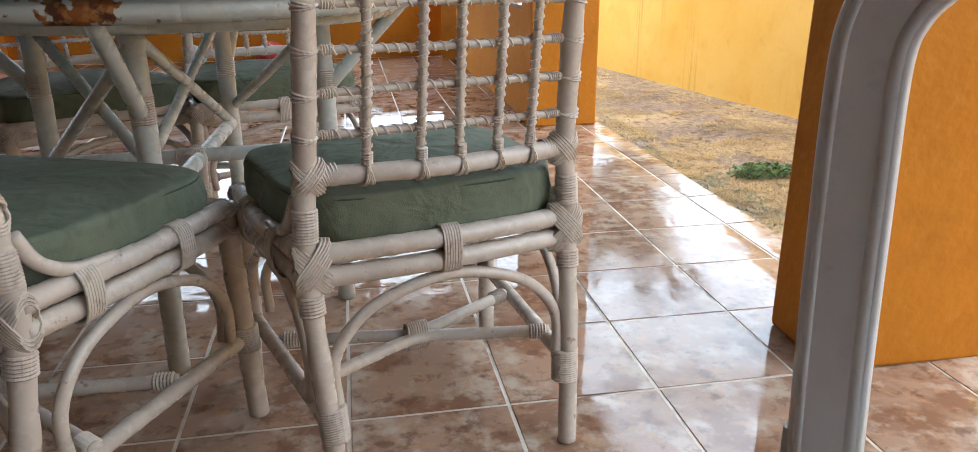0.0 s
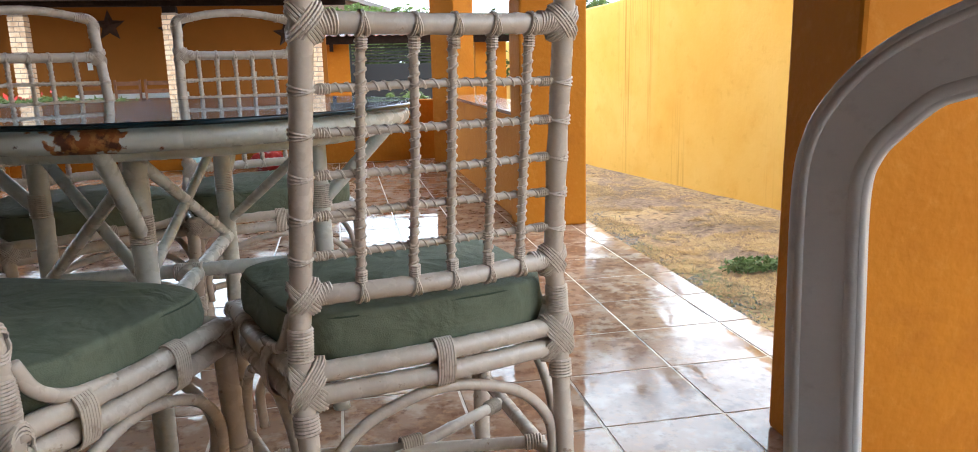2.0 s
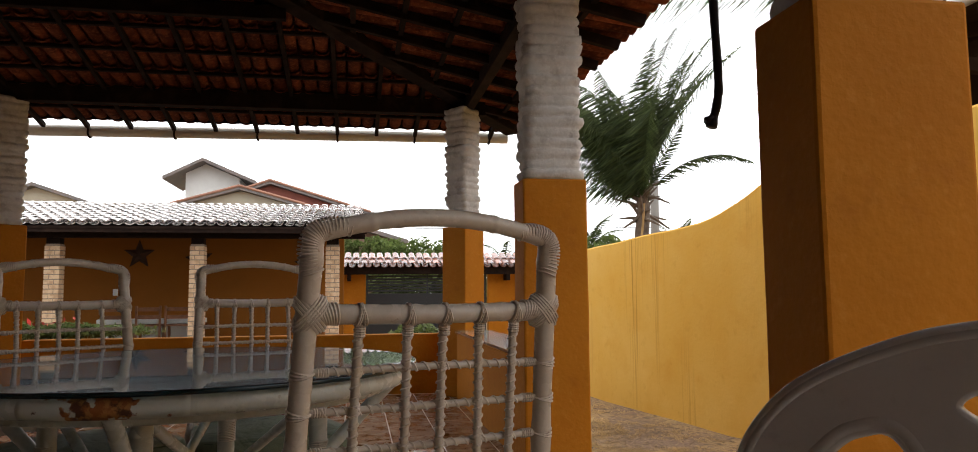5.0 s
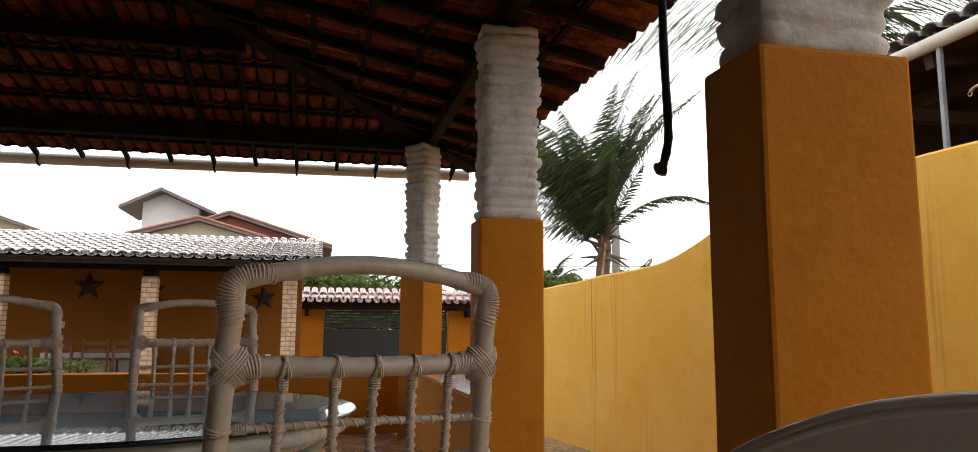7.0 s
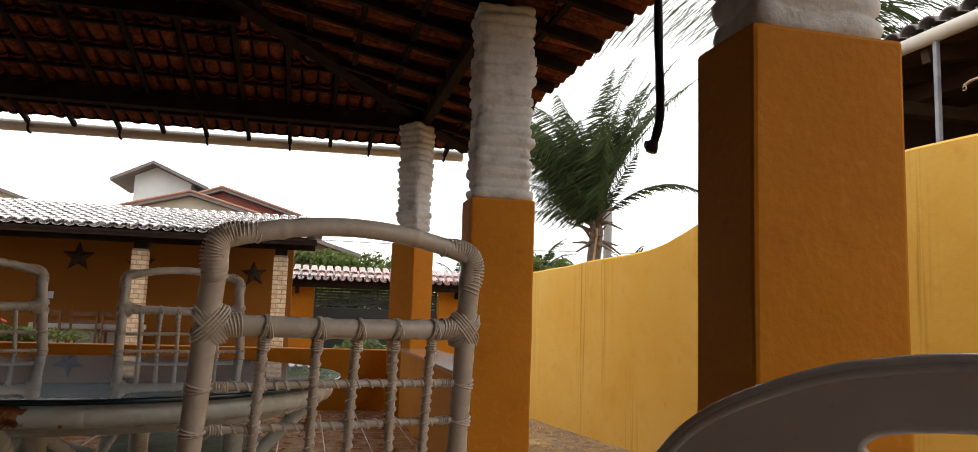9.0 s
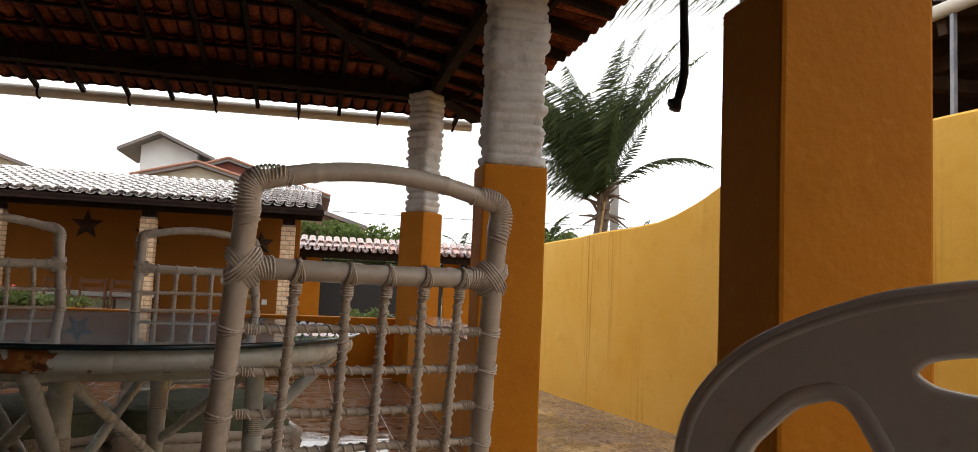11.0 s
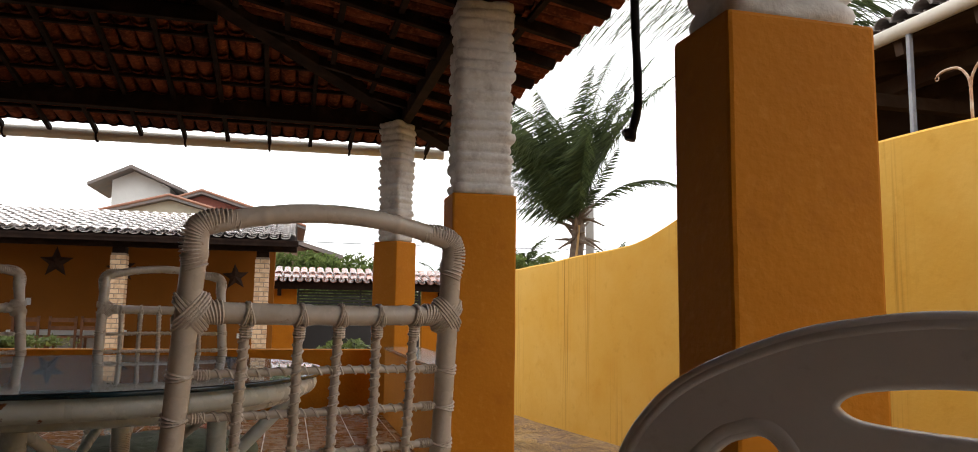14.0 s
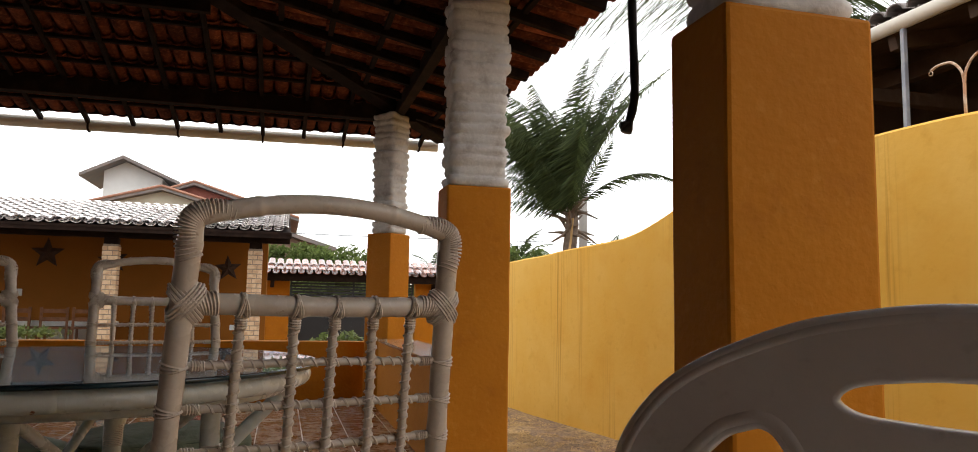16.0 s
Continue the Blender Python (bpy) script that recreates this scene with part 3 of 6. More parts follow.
# ---- pavilion roof ----
def barrel(verts, faces, origin, along, across, up, length, r0, r1, convex, sides=6, thick=0.012, deep=0.75):
    """One half-round roof tile, tapering, with thickness."""
    base = len(verts)
    for t, r in ((0.0, r0), (1.0, r1)):
        for rr in (r, r - thick):
            for k in range(sides + 1):
                a = math.pi * k / sides
                c, s = math.cos(a) * rr, math.sin(a) * rr * deep
                s = s if convex else -s
                verts.append(origin + along * (length * t) + across * c + up * s)
    m = sides + 1
    for k in range(sides):
        o0, i0, o1, i1 = base + k, base + m + k, base + 2 * m + k, base + 3 * m + k
        faces.extend(((o0, o0 + 1, o1 + 1, o1), (i0, i1, i1 + 1, i0 + 1), (o0, i0, i0 + 1, o0 + 1), (o1, o1 + 1, i1 + 1, i1)))
    for k in (0, sides):
        o0, i0, o1, i1 = base + k, base + m + k, base + 2 * m + k, base + 3 * m + k
        faces.append((o0, o1, i1, i0))


def tile_field(name, eave0, eave1, run, slope, mat, parent, clip=None, r=0.082, length=0.42, lap=0.085, label="", seed=0, deep=0.75, tip=0.075):
    """Courses of pan and cover tiles from an eave line up a slope. clip(distance along, distance up) keeps a tile."""
    rr = random.Random(seed)
    eave0, eave1 = Vector(eave0), Vector(eave1)
    across = (eave1 - eave0).normalized()
    inward = Vector((0, 0, 1)).cross(across).normalized()
    along = (inward + Vector((0, 0, slope))).normalized()
    up = along.cross(across) * -1
    if up.z < 0:
        up = -up
    step = length - lap
    wide = r * 2.15
    verts, faces = [], []
    rows, cols = int(run * math.sqrt(1 + slope * slope) / step), int((eave1 - eave0).length / wide)
    for i in range(rows):
        for j in range(cols):
            u, w = (j + 0.5) * wide, i * step
            if clip and not clip(u, w):
                continue
            o = eave0 + across * (u + rr.uniform(-0.007, 0.007)) + along * (w + rr.uniform(-0.014, 0.014))
            dip = (along - up * tip).normalized()
            barrel(verts, faces, o + up * 0.036, dip, across, up, length, r * 0.9, r, False, deep=deep)
            o2 = o + across * (wide / 2 + rr.uniform(-0.006, 0.006))
            barrel(verts, faces, o2 + up * 0.056, dip, across, up, length, r, r * 0.86, True, deep=deep)
    return raw(name, [tuple(v) for v in verts], faces, mat, parent, label, smooth=False)


roof = thing("pavilion_roof", "hipped pavilion roof of clay barrel tiles on dark timber", "roof", pose(0, 0, 0), kind="structure")
X0, X1, Y0, Y1 = -6.2, EAVE_X, -3.2, EAVE_Y
half = (X1 - X0) / 2
tile_field("far_slope_tiles", (X1, Y1, EAVE_Z), (X0, Y1, EAVE_Z), half, SLOPE, CLAY, roof, lambda u, w: w < min(u, (X1 - X0) - u) + 0.1, label="terracotta barrel tiles", seed=1, r=0.0675, length=0.48, deep=0.62)
tile_field("right_slope_tiles", (X1, Y0, EAVE_Z), (X1, Y1, EAVE_Z), half, SLOPE, CLAY, roof, lambda u, w: w < min(u, (Y1 - Y0) - u) + 0.1 and u > 1.5, label="terracotta barrel tiles", seed=2, r=0.0675, length=0.48, deep=0.62)
# boards over the parts that are never seen from below
def sloped_board(name, pts, mat):
    verts = [tuple(p) for p in pts] + [(p[0], p[1], p[2] + 0.03) for p in pts]
    n = len(pts)
    faces = [tuple(range(n)), tuple(reversed(range(n, 2 * n)))] + [(i, (i + 1) % n, n + (i + 1) % n, n + i) for i in range(n)]
    return raw(name, verts, faces, mat, roof)


AP = EAVE_Z + 0.17
R0, R1 = (X0 + half, Y0 + half, AP + half * SLOPE), (X0 + half, Y1 - half, AP + half * SLOPE)
sloped_board("far_cover", [(X0, Y1, AP), (X1, Y1, AP), R1], CLAY)
sloped_board("right_cover", [(X1, Y1, AP), (X1, Y0, AP), R0, R1], CLAY)
sloped_board("left_cover", [(X0, Y0, AP), (X0, Y1, AP), R1, R0], CLAY)
sloped_board("back_cover", [(X1, Y0, AP), (X0, Y0, AP), R0], CLAY)


def beam(name, a, b, w, h, mat, parent, label=""):
    """A sawn timber from a to b, h deep."""
    a, b = Vector(a), Vector(b)
    d = b - a
    q = d.to_track_quat("X", "Z").to_matrix().to_4x4()
    return part(name, boxed(0, d.length, -w / 2, w / 2, -h, 0, 0.006, Matrix.Translation(a) @ q), mat, parent, label)


LOW = EAVE_Z - 0.02
# plate beams on the pillars, hips, rafters and battens
beam("plate_beam", (X0 + 0.6, 7.45, 3.01), (1.3, 7.45, 3.01), 0.12, 0.17, DARKWOOD, roof)
beam("plate_beam", (1.12, -2.45, 3.0), (1.12, 7.6, 3.0), 0.09, 0.13, DARKWOOD, roof)
beam("hip_beam", (X1 - 0.2, Y1 - 0.2, LOW + 0.07), (X0 + half, Y1 - half, LOW + half * SLOPE + 0.03), 0.17, 0.12, DARKWOOD, roof)
def rafters():
    x = 0.64 + 0.43 * 2
    while x > X0 + 0.3:
        run = min(X1 - x, half)
        if run > 0.3:
            beam("rafter", (x, Y1 + 0.05, LOW - 0.01), (x, Y1 - run, LOW + run * SLOPE), 0.04, 0.05, DARKWOOD, roof)
        x -= 0.43
    y = Y1 - 0.3
    while y > Y0 + 1.5:
        run = min(Y1 - y, half)
        if run > 0.5:
            beam("rafter", (X1 - 0.06, y, LOW), (X1 - run, y, LOW + run * SLOPE), 0.06, 0.075, DARKWOOD, roof)
        y -= 0.5
    for i in range(1, 10):
        s = 0.04 + i * 0.395 * 0.98
        if s < half:
            z = EAVE_Z + s * SLOPE - 0.03
            beam("batten", (X1 - s, Y1 - s, z), (X0 + s, Y1 - s, z), 0.045, 0.032, DARKWOOD, roof)
            beam("batten", (X1 - s, Y0 + s, z), (X1 - s, Y1 - s, z), 0.045, 0.032, DARKWOOD, roof)


rafters()
beam("eave_board", (X0, Y1 - 0.05, EAVE_Z + 0.125), (X1, Y1 - 0.05, EAVE_Z + 0.125), 0.02, 0.125, DARKWOOD, roof)
beam("purlin", (X1 - 2.5, Y1 - 2.4, LOW + 2.35 * SLOPE - 0.04), (X0 + 2.5, Y1 - 2.4, LOW + 2.35 * SLOPE - 0.04), 0.07, 0.11, DARKWOOD, roof)

# gutter with brackets under the far eave
gutter = thing("gutter", "cream plastic eaves gutter on dark brackets", "gutter", pose(0, 0, 0))
part("channel", tube(bmesh.new(), [(-6.1, 8.36, 2.725), (1.72, 8.36, 2.805)], 0.06, 16), PVC, gutter, smooth=True)
for i in range(9):
    x = 1.50 - i * 0.86
    z = 2.805 + (x - 1.72) * 0.0102
    bm = tube(bmesh.new(), [(x, 8.10, z + 0.06), (x, 8.25, z + 0.075), (x, 8.292, z + 0.03), (x, 8.288, z - 0.04), (x, 8.325, z - 0.066), (x, 8.38, z - 0.066), (x, 8.43, z - 0.03)], 0.011, 6)
    part("bracket", bm, DARKWOOD, gutter)

# black hose hanging from the eave
bm = tube(bmesh.new(), smooth_path([(0.885, 1.62, 3.03), (0.886, 1.6, 2.3), (0.885, 1.6, 1.8), (0.892, 1.6, 1.56), (0.888, 1.6, 1.49), (0.868, 1.6, 1.42)], 6), lambda u: 0.0112 + 0.0007 * math.sin(u * 47) + 0.003 * (u > 0.955), 10)
tagged(part("hose", bm, RUBBER, smooth=True), "black rubber hose hanging from the roof", "hose")


# short cut stub at the end of the hose
tagged(part("hose_stub", tube(bmesh.new(), [(0.874, 1.6, 1.445), (0.862, 1.598, 1.437), (0.853, 1.597, 1.436)], 0.0105, 10), RUBBER, bpy.data.objects["hose"], smooth=True))


# ---- rattan chair ----
def cushion_mesh(back_w, front_w, y0, y1, z0, z1):
    """A plump seat cushion with a rounded, tapering outline and slack folds that run in from its rim."""
    bm = bmesh.new()
    n, rows = 96, 12
    yc, hd = (y0 + y1) / 2, (y1 - y0) / 2

    def fold(p, depth):
        ridge = 1 - abs(noise.noise((p.x * 17, p.y * 17, p.z * 26 + 3.1))) * 2
        return depth * (max(ridge, 0) ** 3 * 0.9 + 0.5 * noise.noise((p.x * 7, p.y * 7, p.z * 30)))

    rings = []
    for r in range(rows + 1):
        a = math.pi * r / rows
        lift, shrink = -math.cos(a), math.sin(a)
        inset = 1 - 0.075 * (1 - shrink ** 0.45)
        ring = []
        for k in range(n):
            t = 2 * math.pi * k / n
            c, s = math.cos(t), math.sin(t)
            u = math.copysign(abs(c) ** 0.4, c) * inset
            w = math.copysign(abs(s) ** 0.4, s) * inset
            half_w = (back_w + (front_w - back_w) * (w + 1) / 2) / 2
            z = (z0 + z1) / 2 + (z1 - z0) / 2 * math.copysign(abs(lift) ** 0.6, lift)
            p = Vector((u * half_w, yc + w * hd, z))
            push = fold(p, 0.006) * shrink
            ring.append(bm.verts.new((p.x * (1 + push / 0.25), yc + (p.y - yc) * (1 + push / 0.22), p.z)))
        rings.append(ring)
    for a, b in zip(rings, rings[1:]):
        for k in range(n):
            bm.faces.new((a[k], a[(k + 1) % n], b[(k + 1) % n], b[k]))
    for ring, sign in ((rings[0], -1), (rings[-1], 1)):
        prev = ring
        for f in (0.95, 0.89, 0.82, 0.74, 0.64, 0.52, 0.38, 0.2):
            cen = Vector((0, yc, ring[0].co.z))
            cur = []
            for v in ring:
                p = cen + (v.co - cen) * f
                p.z = v.co.z + sign * (0.022 * (1 - f ** 2) + fold(p, 0.0075) * min(1, (1 - f) * 8) * (0.35 + 0.65 * f))
                cur.append(bm.verts.new(p))
            for k in range(n):
                q = (prev[k], prev[(k + 1) % n], cur[(k + 1) % n], cur[k])
                bm.faces.new(q if sign > 0 else tuple(reversed(q)))
            prev = cur
        bm.faces.new(prev if sign > 0 else list(reversed(prev)))
    bmesh.ops.recalc_face_normals(bm, faces=bm.faces)
    return bm


def outline(back_w, front_w, y0, y1, z, n=44, k2=1.0):
    yc, hd = (y0 + y1) / 2, (y1 - y0) / 2
    pts = []
    for k in range(n):
        t = 2 * math.pi * k / n
        c, s = math.cos(t), math.sin(t)
        u, w = math.copysign(abs(c) ** 0.4, c), math.copysign(abs(s) ** 0.4, s)
        pts.append((u * k2 * (back_w + (front_w - back_w) * (w + 1) / 2) / 2, yc + w * hd * k2, z))
    return pts


POST = [(0.220, -0.055, 0.0), (0.231, -0.032, 0.20), (0.2374, -0.003, 0.40), (0.235, 0.0, 0.50), (0.2284, 0.0, 0.569), (0.220, -0.027, 0.76), (0.2118, -0.0626, 0.978), (0.2069, -0.081, 1.09), (0.2066, -0.0825, 1.102)]
BACK_W, FRONT_W, DEPTH = 0.24, 0.275, 0.42
SEAT_TOP, SEAT_LOW = 0.442, 0.403


def post_at(s, z):
    for a, b in zip(POST, POST[1:]):
        if a[2] <= z <= b[2]:
            t = (z - a[2]) / (b[2] - a[2])
            return Vector((s * (a[0] + (b[0] - a[0]) * t), a[1] + (b[1] - a[1]) * t, z))
    return Vector((s * POST[-1][0], POST[-1][1], POST[-1][2]))


def rattan_chair(m):
    ch = thing("rattan_chair", "pale painted rattan dining chair with woven lattice back", "chair", m, "chairs round the table")
    for s in (-1, 1):
        part("back_post", cane(bmesh.new(), [(s * p[0], p[1], p[2]) for p in POST], 0.0176, (0.16, 0.33, 0.62, 0.83), 5, 14), RATTAN, ch, smooth=True)
        leg = part("front_leg", cane(bmesh.new(), [(s * (FRONT_W + 0.01), DEPTH + 0.02, 0.0), (s * (FRONT_W + 0.005), DEPTH + 0.01, 0.2), (s * FRONT_W, DEPTH, 0.452)], 0.0195, (0.3, 0.72), 5, 12), RATTAN, ch, smooth=True)
        bm = bmesh.new()
        cross_binding(bm, (s * FRONT_W, DEPTH, 0.42), (0, 0, 1), (-s, 0, 0), 0.021)
        ribbed(bm, (s * (FRONT_W + 0.006), DEPTH + 0.01, 0.15), (s * (FRONT_W + 0.005), DEPTH + 0.01, 0.2), 0.023)
        tagged(part("leg_binding", bm, BIND, leg), kind="stuff")
    # top arch, mid rail, low rail
    tl, tr = post_at(-1, 1.100), post_at(1, 1.100)
    arch = [tl.lerp(tr, f) + Vector((0, -0.007 * math.sin(math.pi * f), 0.033 * (1 - (2 * f - 1) ** 2))) for f in (0, 0.12, 0.25, 0.37, 0.5, 0.63, 0.75, 0.88, 1)]
    part("top_rail", cane(bmesh.new(), arch, 0.0148, (0.22, 0.74), 6, 14), RATTAN, ch, smooth=True)
    part("mid_rail", cane(bmesh.new(), [post_at(-1, 0.978), (0, -0.069, 0.975), post_at(1, 0.978)], 0.0160, (0.42, 0.8), 6, 12), RATTAN, ch, smooth=True)
    part("low_rail", cane(bmesh.new(), [post_at(-1, 0.569), (0, -0.018, 0.566), post_at(1, 0.569)], 0.0160, (0.35, 0.7), 6, 12), RATTAN, ch, smooth=True)
    def bound(bm, parent=None):
        tagged(part("joint_binding", bm, BIND, parent or ch), kind="stuff")

    for s in (-1, 1):
        bound(cross_binding(bmesh.new(), post_at(s, 0.978), (0, -0.15, 1), (-s, 0, 0), 0.0178))
        bound(cross_binding(bmesh.new(), post_at(s, 0.569), (0, -0.05, 1), (-s, 0, 0), 0.0178))
        top = post_at(s, 1.100)
        bm = elbow_binding(bmesh.new(), top, (0, 0.1, -1), (-s, -0.03, 0.24), 0.0171)
        bmesh.ops.create_icosphere(bm, subdivisions=2, radius=0.0172, matrix=Matrix.Translation(top))
        bound(bm)
        bm = cross_binding(bmesh.new(), post_at(s, 0.423), (0, 0.02, 1), (-s, 0, 0), 0.0198, 0.052, 7, 0.012)
        ribbed(bm, post_at(s, 0.345), post_at(s, 0.378), 0.0186, 0.0048)
        ribbed(bm, post_at(s, 0.466), post_at(s, 0.520), 0.0180, 0.0048)
        bound(bm)
        bound(ribbed(bmesh.new(), post_at(s, 0.125) + Vector((-s * 0.006, 0.004, 0)), post_at(s, 0.185) + Vector((-s * 0.006, 0.004, 0)), 0.0228))
    # lattice back
    fr = ((0.205, 0.199), (0.398, 0.388), (0.546, 0.539), (0.695, 0.691), (0.833, 0.849))
    zs = [0.569 + (0.978 - 0.569) * 0.155 * k for k in range(1, 6)]
    for g, f in fr:
        a = post_at(-1, 0.569).lerp(post_at(1, 0.569), g) + Vector((0, -0.010, 0))
        b = post_at(-1, 0.978).lerp(post_at(1, 0.978), f)
        mid = a.lerp(b, 0.5) + Vector((0.002 * math.sin(f * 20), -0.004, 0))
        sl = part("lattice_upright", cane(bmesh.new(), [a, mid, b], 0.0074, (), 6, 8), RATTAN, ch, smooth=True)
        bm = spiral(bmesh.new(), [a, mid, b], 0.0074, 0.0175, 0.0025)
        for z in zs:
            t = (z - a.z) / (b.z - a.z)
            ribbed(bm, a.lerp(b, t - 0.012), a.lerp(b, t + 0.012), 0.0078, 0.0034, 8)
        for end, rr, bow, share in ((b, 0.0172, Vector((0, -0.0064, -0.003)), f), (a + Vector((0, 0.010, 0)), 0.0172, Vector((0, -0.018, -0.003)), g)):
            hub = end + bow * (1 - (2 * share - 1) ** 2)
            for k in (-1.5, -0.5, 0.5, 1.5):
                strand(bm, hub + Vector((k * 0.0026, 0, 0)), (1, 0, math.copysign(0.17, k) + 0.08 * k), 0.0, rr + 0.0004, 0.0023, 5, 16)
            way = (a - b).normalized() * (1 if end is b else -1)
            ribbed(bm, hub + way * 0.016, hub + way * 0.036, 0.0080, 0.0034, 8)
        tagged(part("spiral_binding", bm, BIND, sl), kind="stuff")
    for i, z in enumerate(zs):
        a, b = post_at(-1, z), post_at(1, z)
        mid = a.lerp(b, 0.5) + Vector((0, -0.003, 0.003 * math.sin(i * 2.1)))
        rail = part("lattice_rail", cane(bmesh.new(), [a, mid, b], 0.0062, (), 6, 8), RATTAN, ch, smooth=True)
        bm = spiral(bmesh.new(), [a, mid, b], 0.0062, 0.021, 0.0024)
        for e, d in ((a, 1), (b, -1)):
            ribbed(bm, e + Vector((d * 0.022, 0, 0)), e + Vector((d * 0.042, 0, 0)), 0.0066, 0.0034, 8)
            for k in (-1, 0, 1):
                strand(bm, e + Vector((0, 0, k * 0.0030)), (d * 0.22 * k, -0.2, 1), 0.0, 0.0186, 0.0021, 4, 14)
        tagged(part("rail_binding", bm, BIND, rail), kind="stuff")
    # seat frame: pairs of rails on four sides, bound in the middle, with a bowed brace below
    sides = [((-BACK_W, 0, 0), (BACK_W, 0, 0), (0, -1, 0)), ((-FRONT_W, DEPTH, 0), (FRONT_W, DEPTH, 0), (0, 1, 0)), ((-BACK_W, 0, 0), (-FRONT_W, DEPTH, 0), (-1, 0, 0)), ((BACK_W, 0, 0), (FRONT_W, DEPTH, 0), (1, 0, 0))]
    for a, b, out in sides:
        a, b, out = Vector(a), Vector(b), Vector(out)
        for z in (SEAT_TOP, SEAT_LOW):
            lift = Vector((0, 0, z))
            part("seat_rail", cane(bmesh.new(), [a + lift, a.lerp(b, 0.5) + lift + out * 0.012, b + lift], 0.0172, (0.3, 0.63) if z == SEAT_TOP else (0.45,), 6, 12), RATTAN, ch, smooth=True)
        mid = a.lerp(b, 0.5) + out * 0.012
        d = (b - a).normalized()
        bands = (0.0,) if abs(out.y) > 0 else (-0.12, 0.07)
        for o in bands:
            bm = bmesh.new()
            for k in range(-3, 4):
                c = mid + d * (o + k * 0.0048)
                pts = []
                for t in range(18):
                    ang = 2 * math.pi * t / 18
                    ca, sa = math.cos(ang), math.sin(ang)
                    pts.append(c + out * (0.0205 * ca) + Vector((0, 0, (SEAT_TOP + SEAT_LOW) / 2 + math.copysign(min(abs(sa) ** 0.7, 1), sa) * 0.041)))
                tube(bm, pts, 0.0026, 5, closed=True)
            tagged(part("rail_band", bm, BIND, ch), kind="stuff")
        # bowed brace
        lo = 0.17
        pa, pb = a.lerp(b, 0.065), a.lerp(b, 0.935)
        top = Vector((0, 0, SEAT_LOW - 0.032))
        path = [pa + Vector((0, 0, lo)), pa + Vector((0, 0, lo + 0.09)), a.lerp(b, 0.17) + Vector((0, 0, 0.325)), a.lerp(b, 0.33) + Vector((0, 0, 0.358)), a.lerp(b, 0.5) + top, a.lerp(b, 0.67) + Vector((0, 0, 0.358)), a.lerp(b, 0.83) + Vector((0, 0, 0.325)), pb + Vector((0, 0, lo + 0.09)), pb + Vector((0, 0, lo))]
        if out.y < 0:
            path = [p + Vector((0, -0.045 * max(0.0, 1 - p.z / 0.4), 0)) for p in path]
        part("bowed_brace", cane(bmesh.new(), path, 0.0105, (), 5, 10), RATTAN, ch, smooth=True)
    # side stretchers and two bowed cross stretchers bound back to back
    for s in (-1, 1):
        p0, p1 = post_at(s, 0.16), Vector((s * (FRONT_W + 0.005), DEPTH + 0.01, 0.175))
        part("side_stretcher", cane(bmesh.new(), [p0, p0.lerp(p1, 0.5), p1], 0.0145, (0.4,), 6, 10), RATTAN, ch, smooth=True)
    for sign in (-1, 1):
        y = 0.17
        pts = [(-0.248, y + sign * 0.10, 0.172), (-0.12, y + sign * 0.05, 0.172), (0, y + sign * 0.013, 0.172), (0.12, y + sign * 0.05, 0.172), (0.248, y + sign * 0.10, 0.172)]
        cs = part("cross_stretcher", cane(bmesh.new(), pts, 0.0125, (0.3, 0.72), 6, 10), RATTAN, ch, smooth=True)
        bm = bmesh.new()
        for e in (0, -1):
            q, w = Vector(pts[e]), Vector(pts[1 if e == 0 else -2])
            ribbed(bm, q.lerp(w, 0.05), q.lerp(w, 0.3), 0.0135, 0.005)
        if sign > 0:
            for k in range(-4, 5):
                strand(bm, (k * 0.005, y, 0.172), (1, 0, 0), 0.0, 0.0165, 0.0024, 5, 14, 1.75)
        tagged(part("stretcher_binding", bm, BIND, cs), kind="stuff")
    # small curved brackets from the posts to the side rails
    for s in (-1, 1):
        pts = [post_at(s, 0.535) + Vector((s * 0.01, 0.015, 0)), Vector((s * 0.252, 0.035, 0.49)), Vector((s * 0.258, 0.085, 0.462)), Vector((s * 0.262, 0.16, 0.452))]
        part("corner_bracket", cane(bmesh.new(), pts, 0.0105, (), 6, 10), RATTAN, ch, smooth=True)
    return ch


def seat_cushion(m):
    cu = thing("seat_cushion", "dark green canvas seat cushion on a rattan chair", "cushion", m, "chair cushions")
    part("pad", cushion_mesh(0.475, 0.56, 0.0, 0.44, 0.441, 0.531), GREEN, cu, smooth=True)
    for z in (0.449, 0.466, 0.522):
        part("seam_piping", tube(bmesh.new(), outline(0.475, 0.56, 0.0, 0.44, z, 44, 0.988), 0.0019, 5, closed=True), PIPING, cu, smooth=True)
    return cu


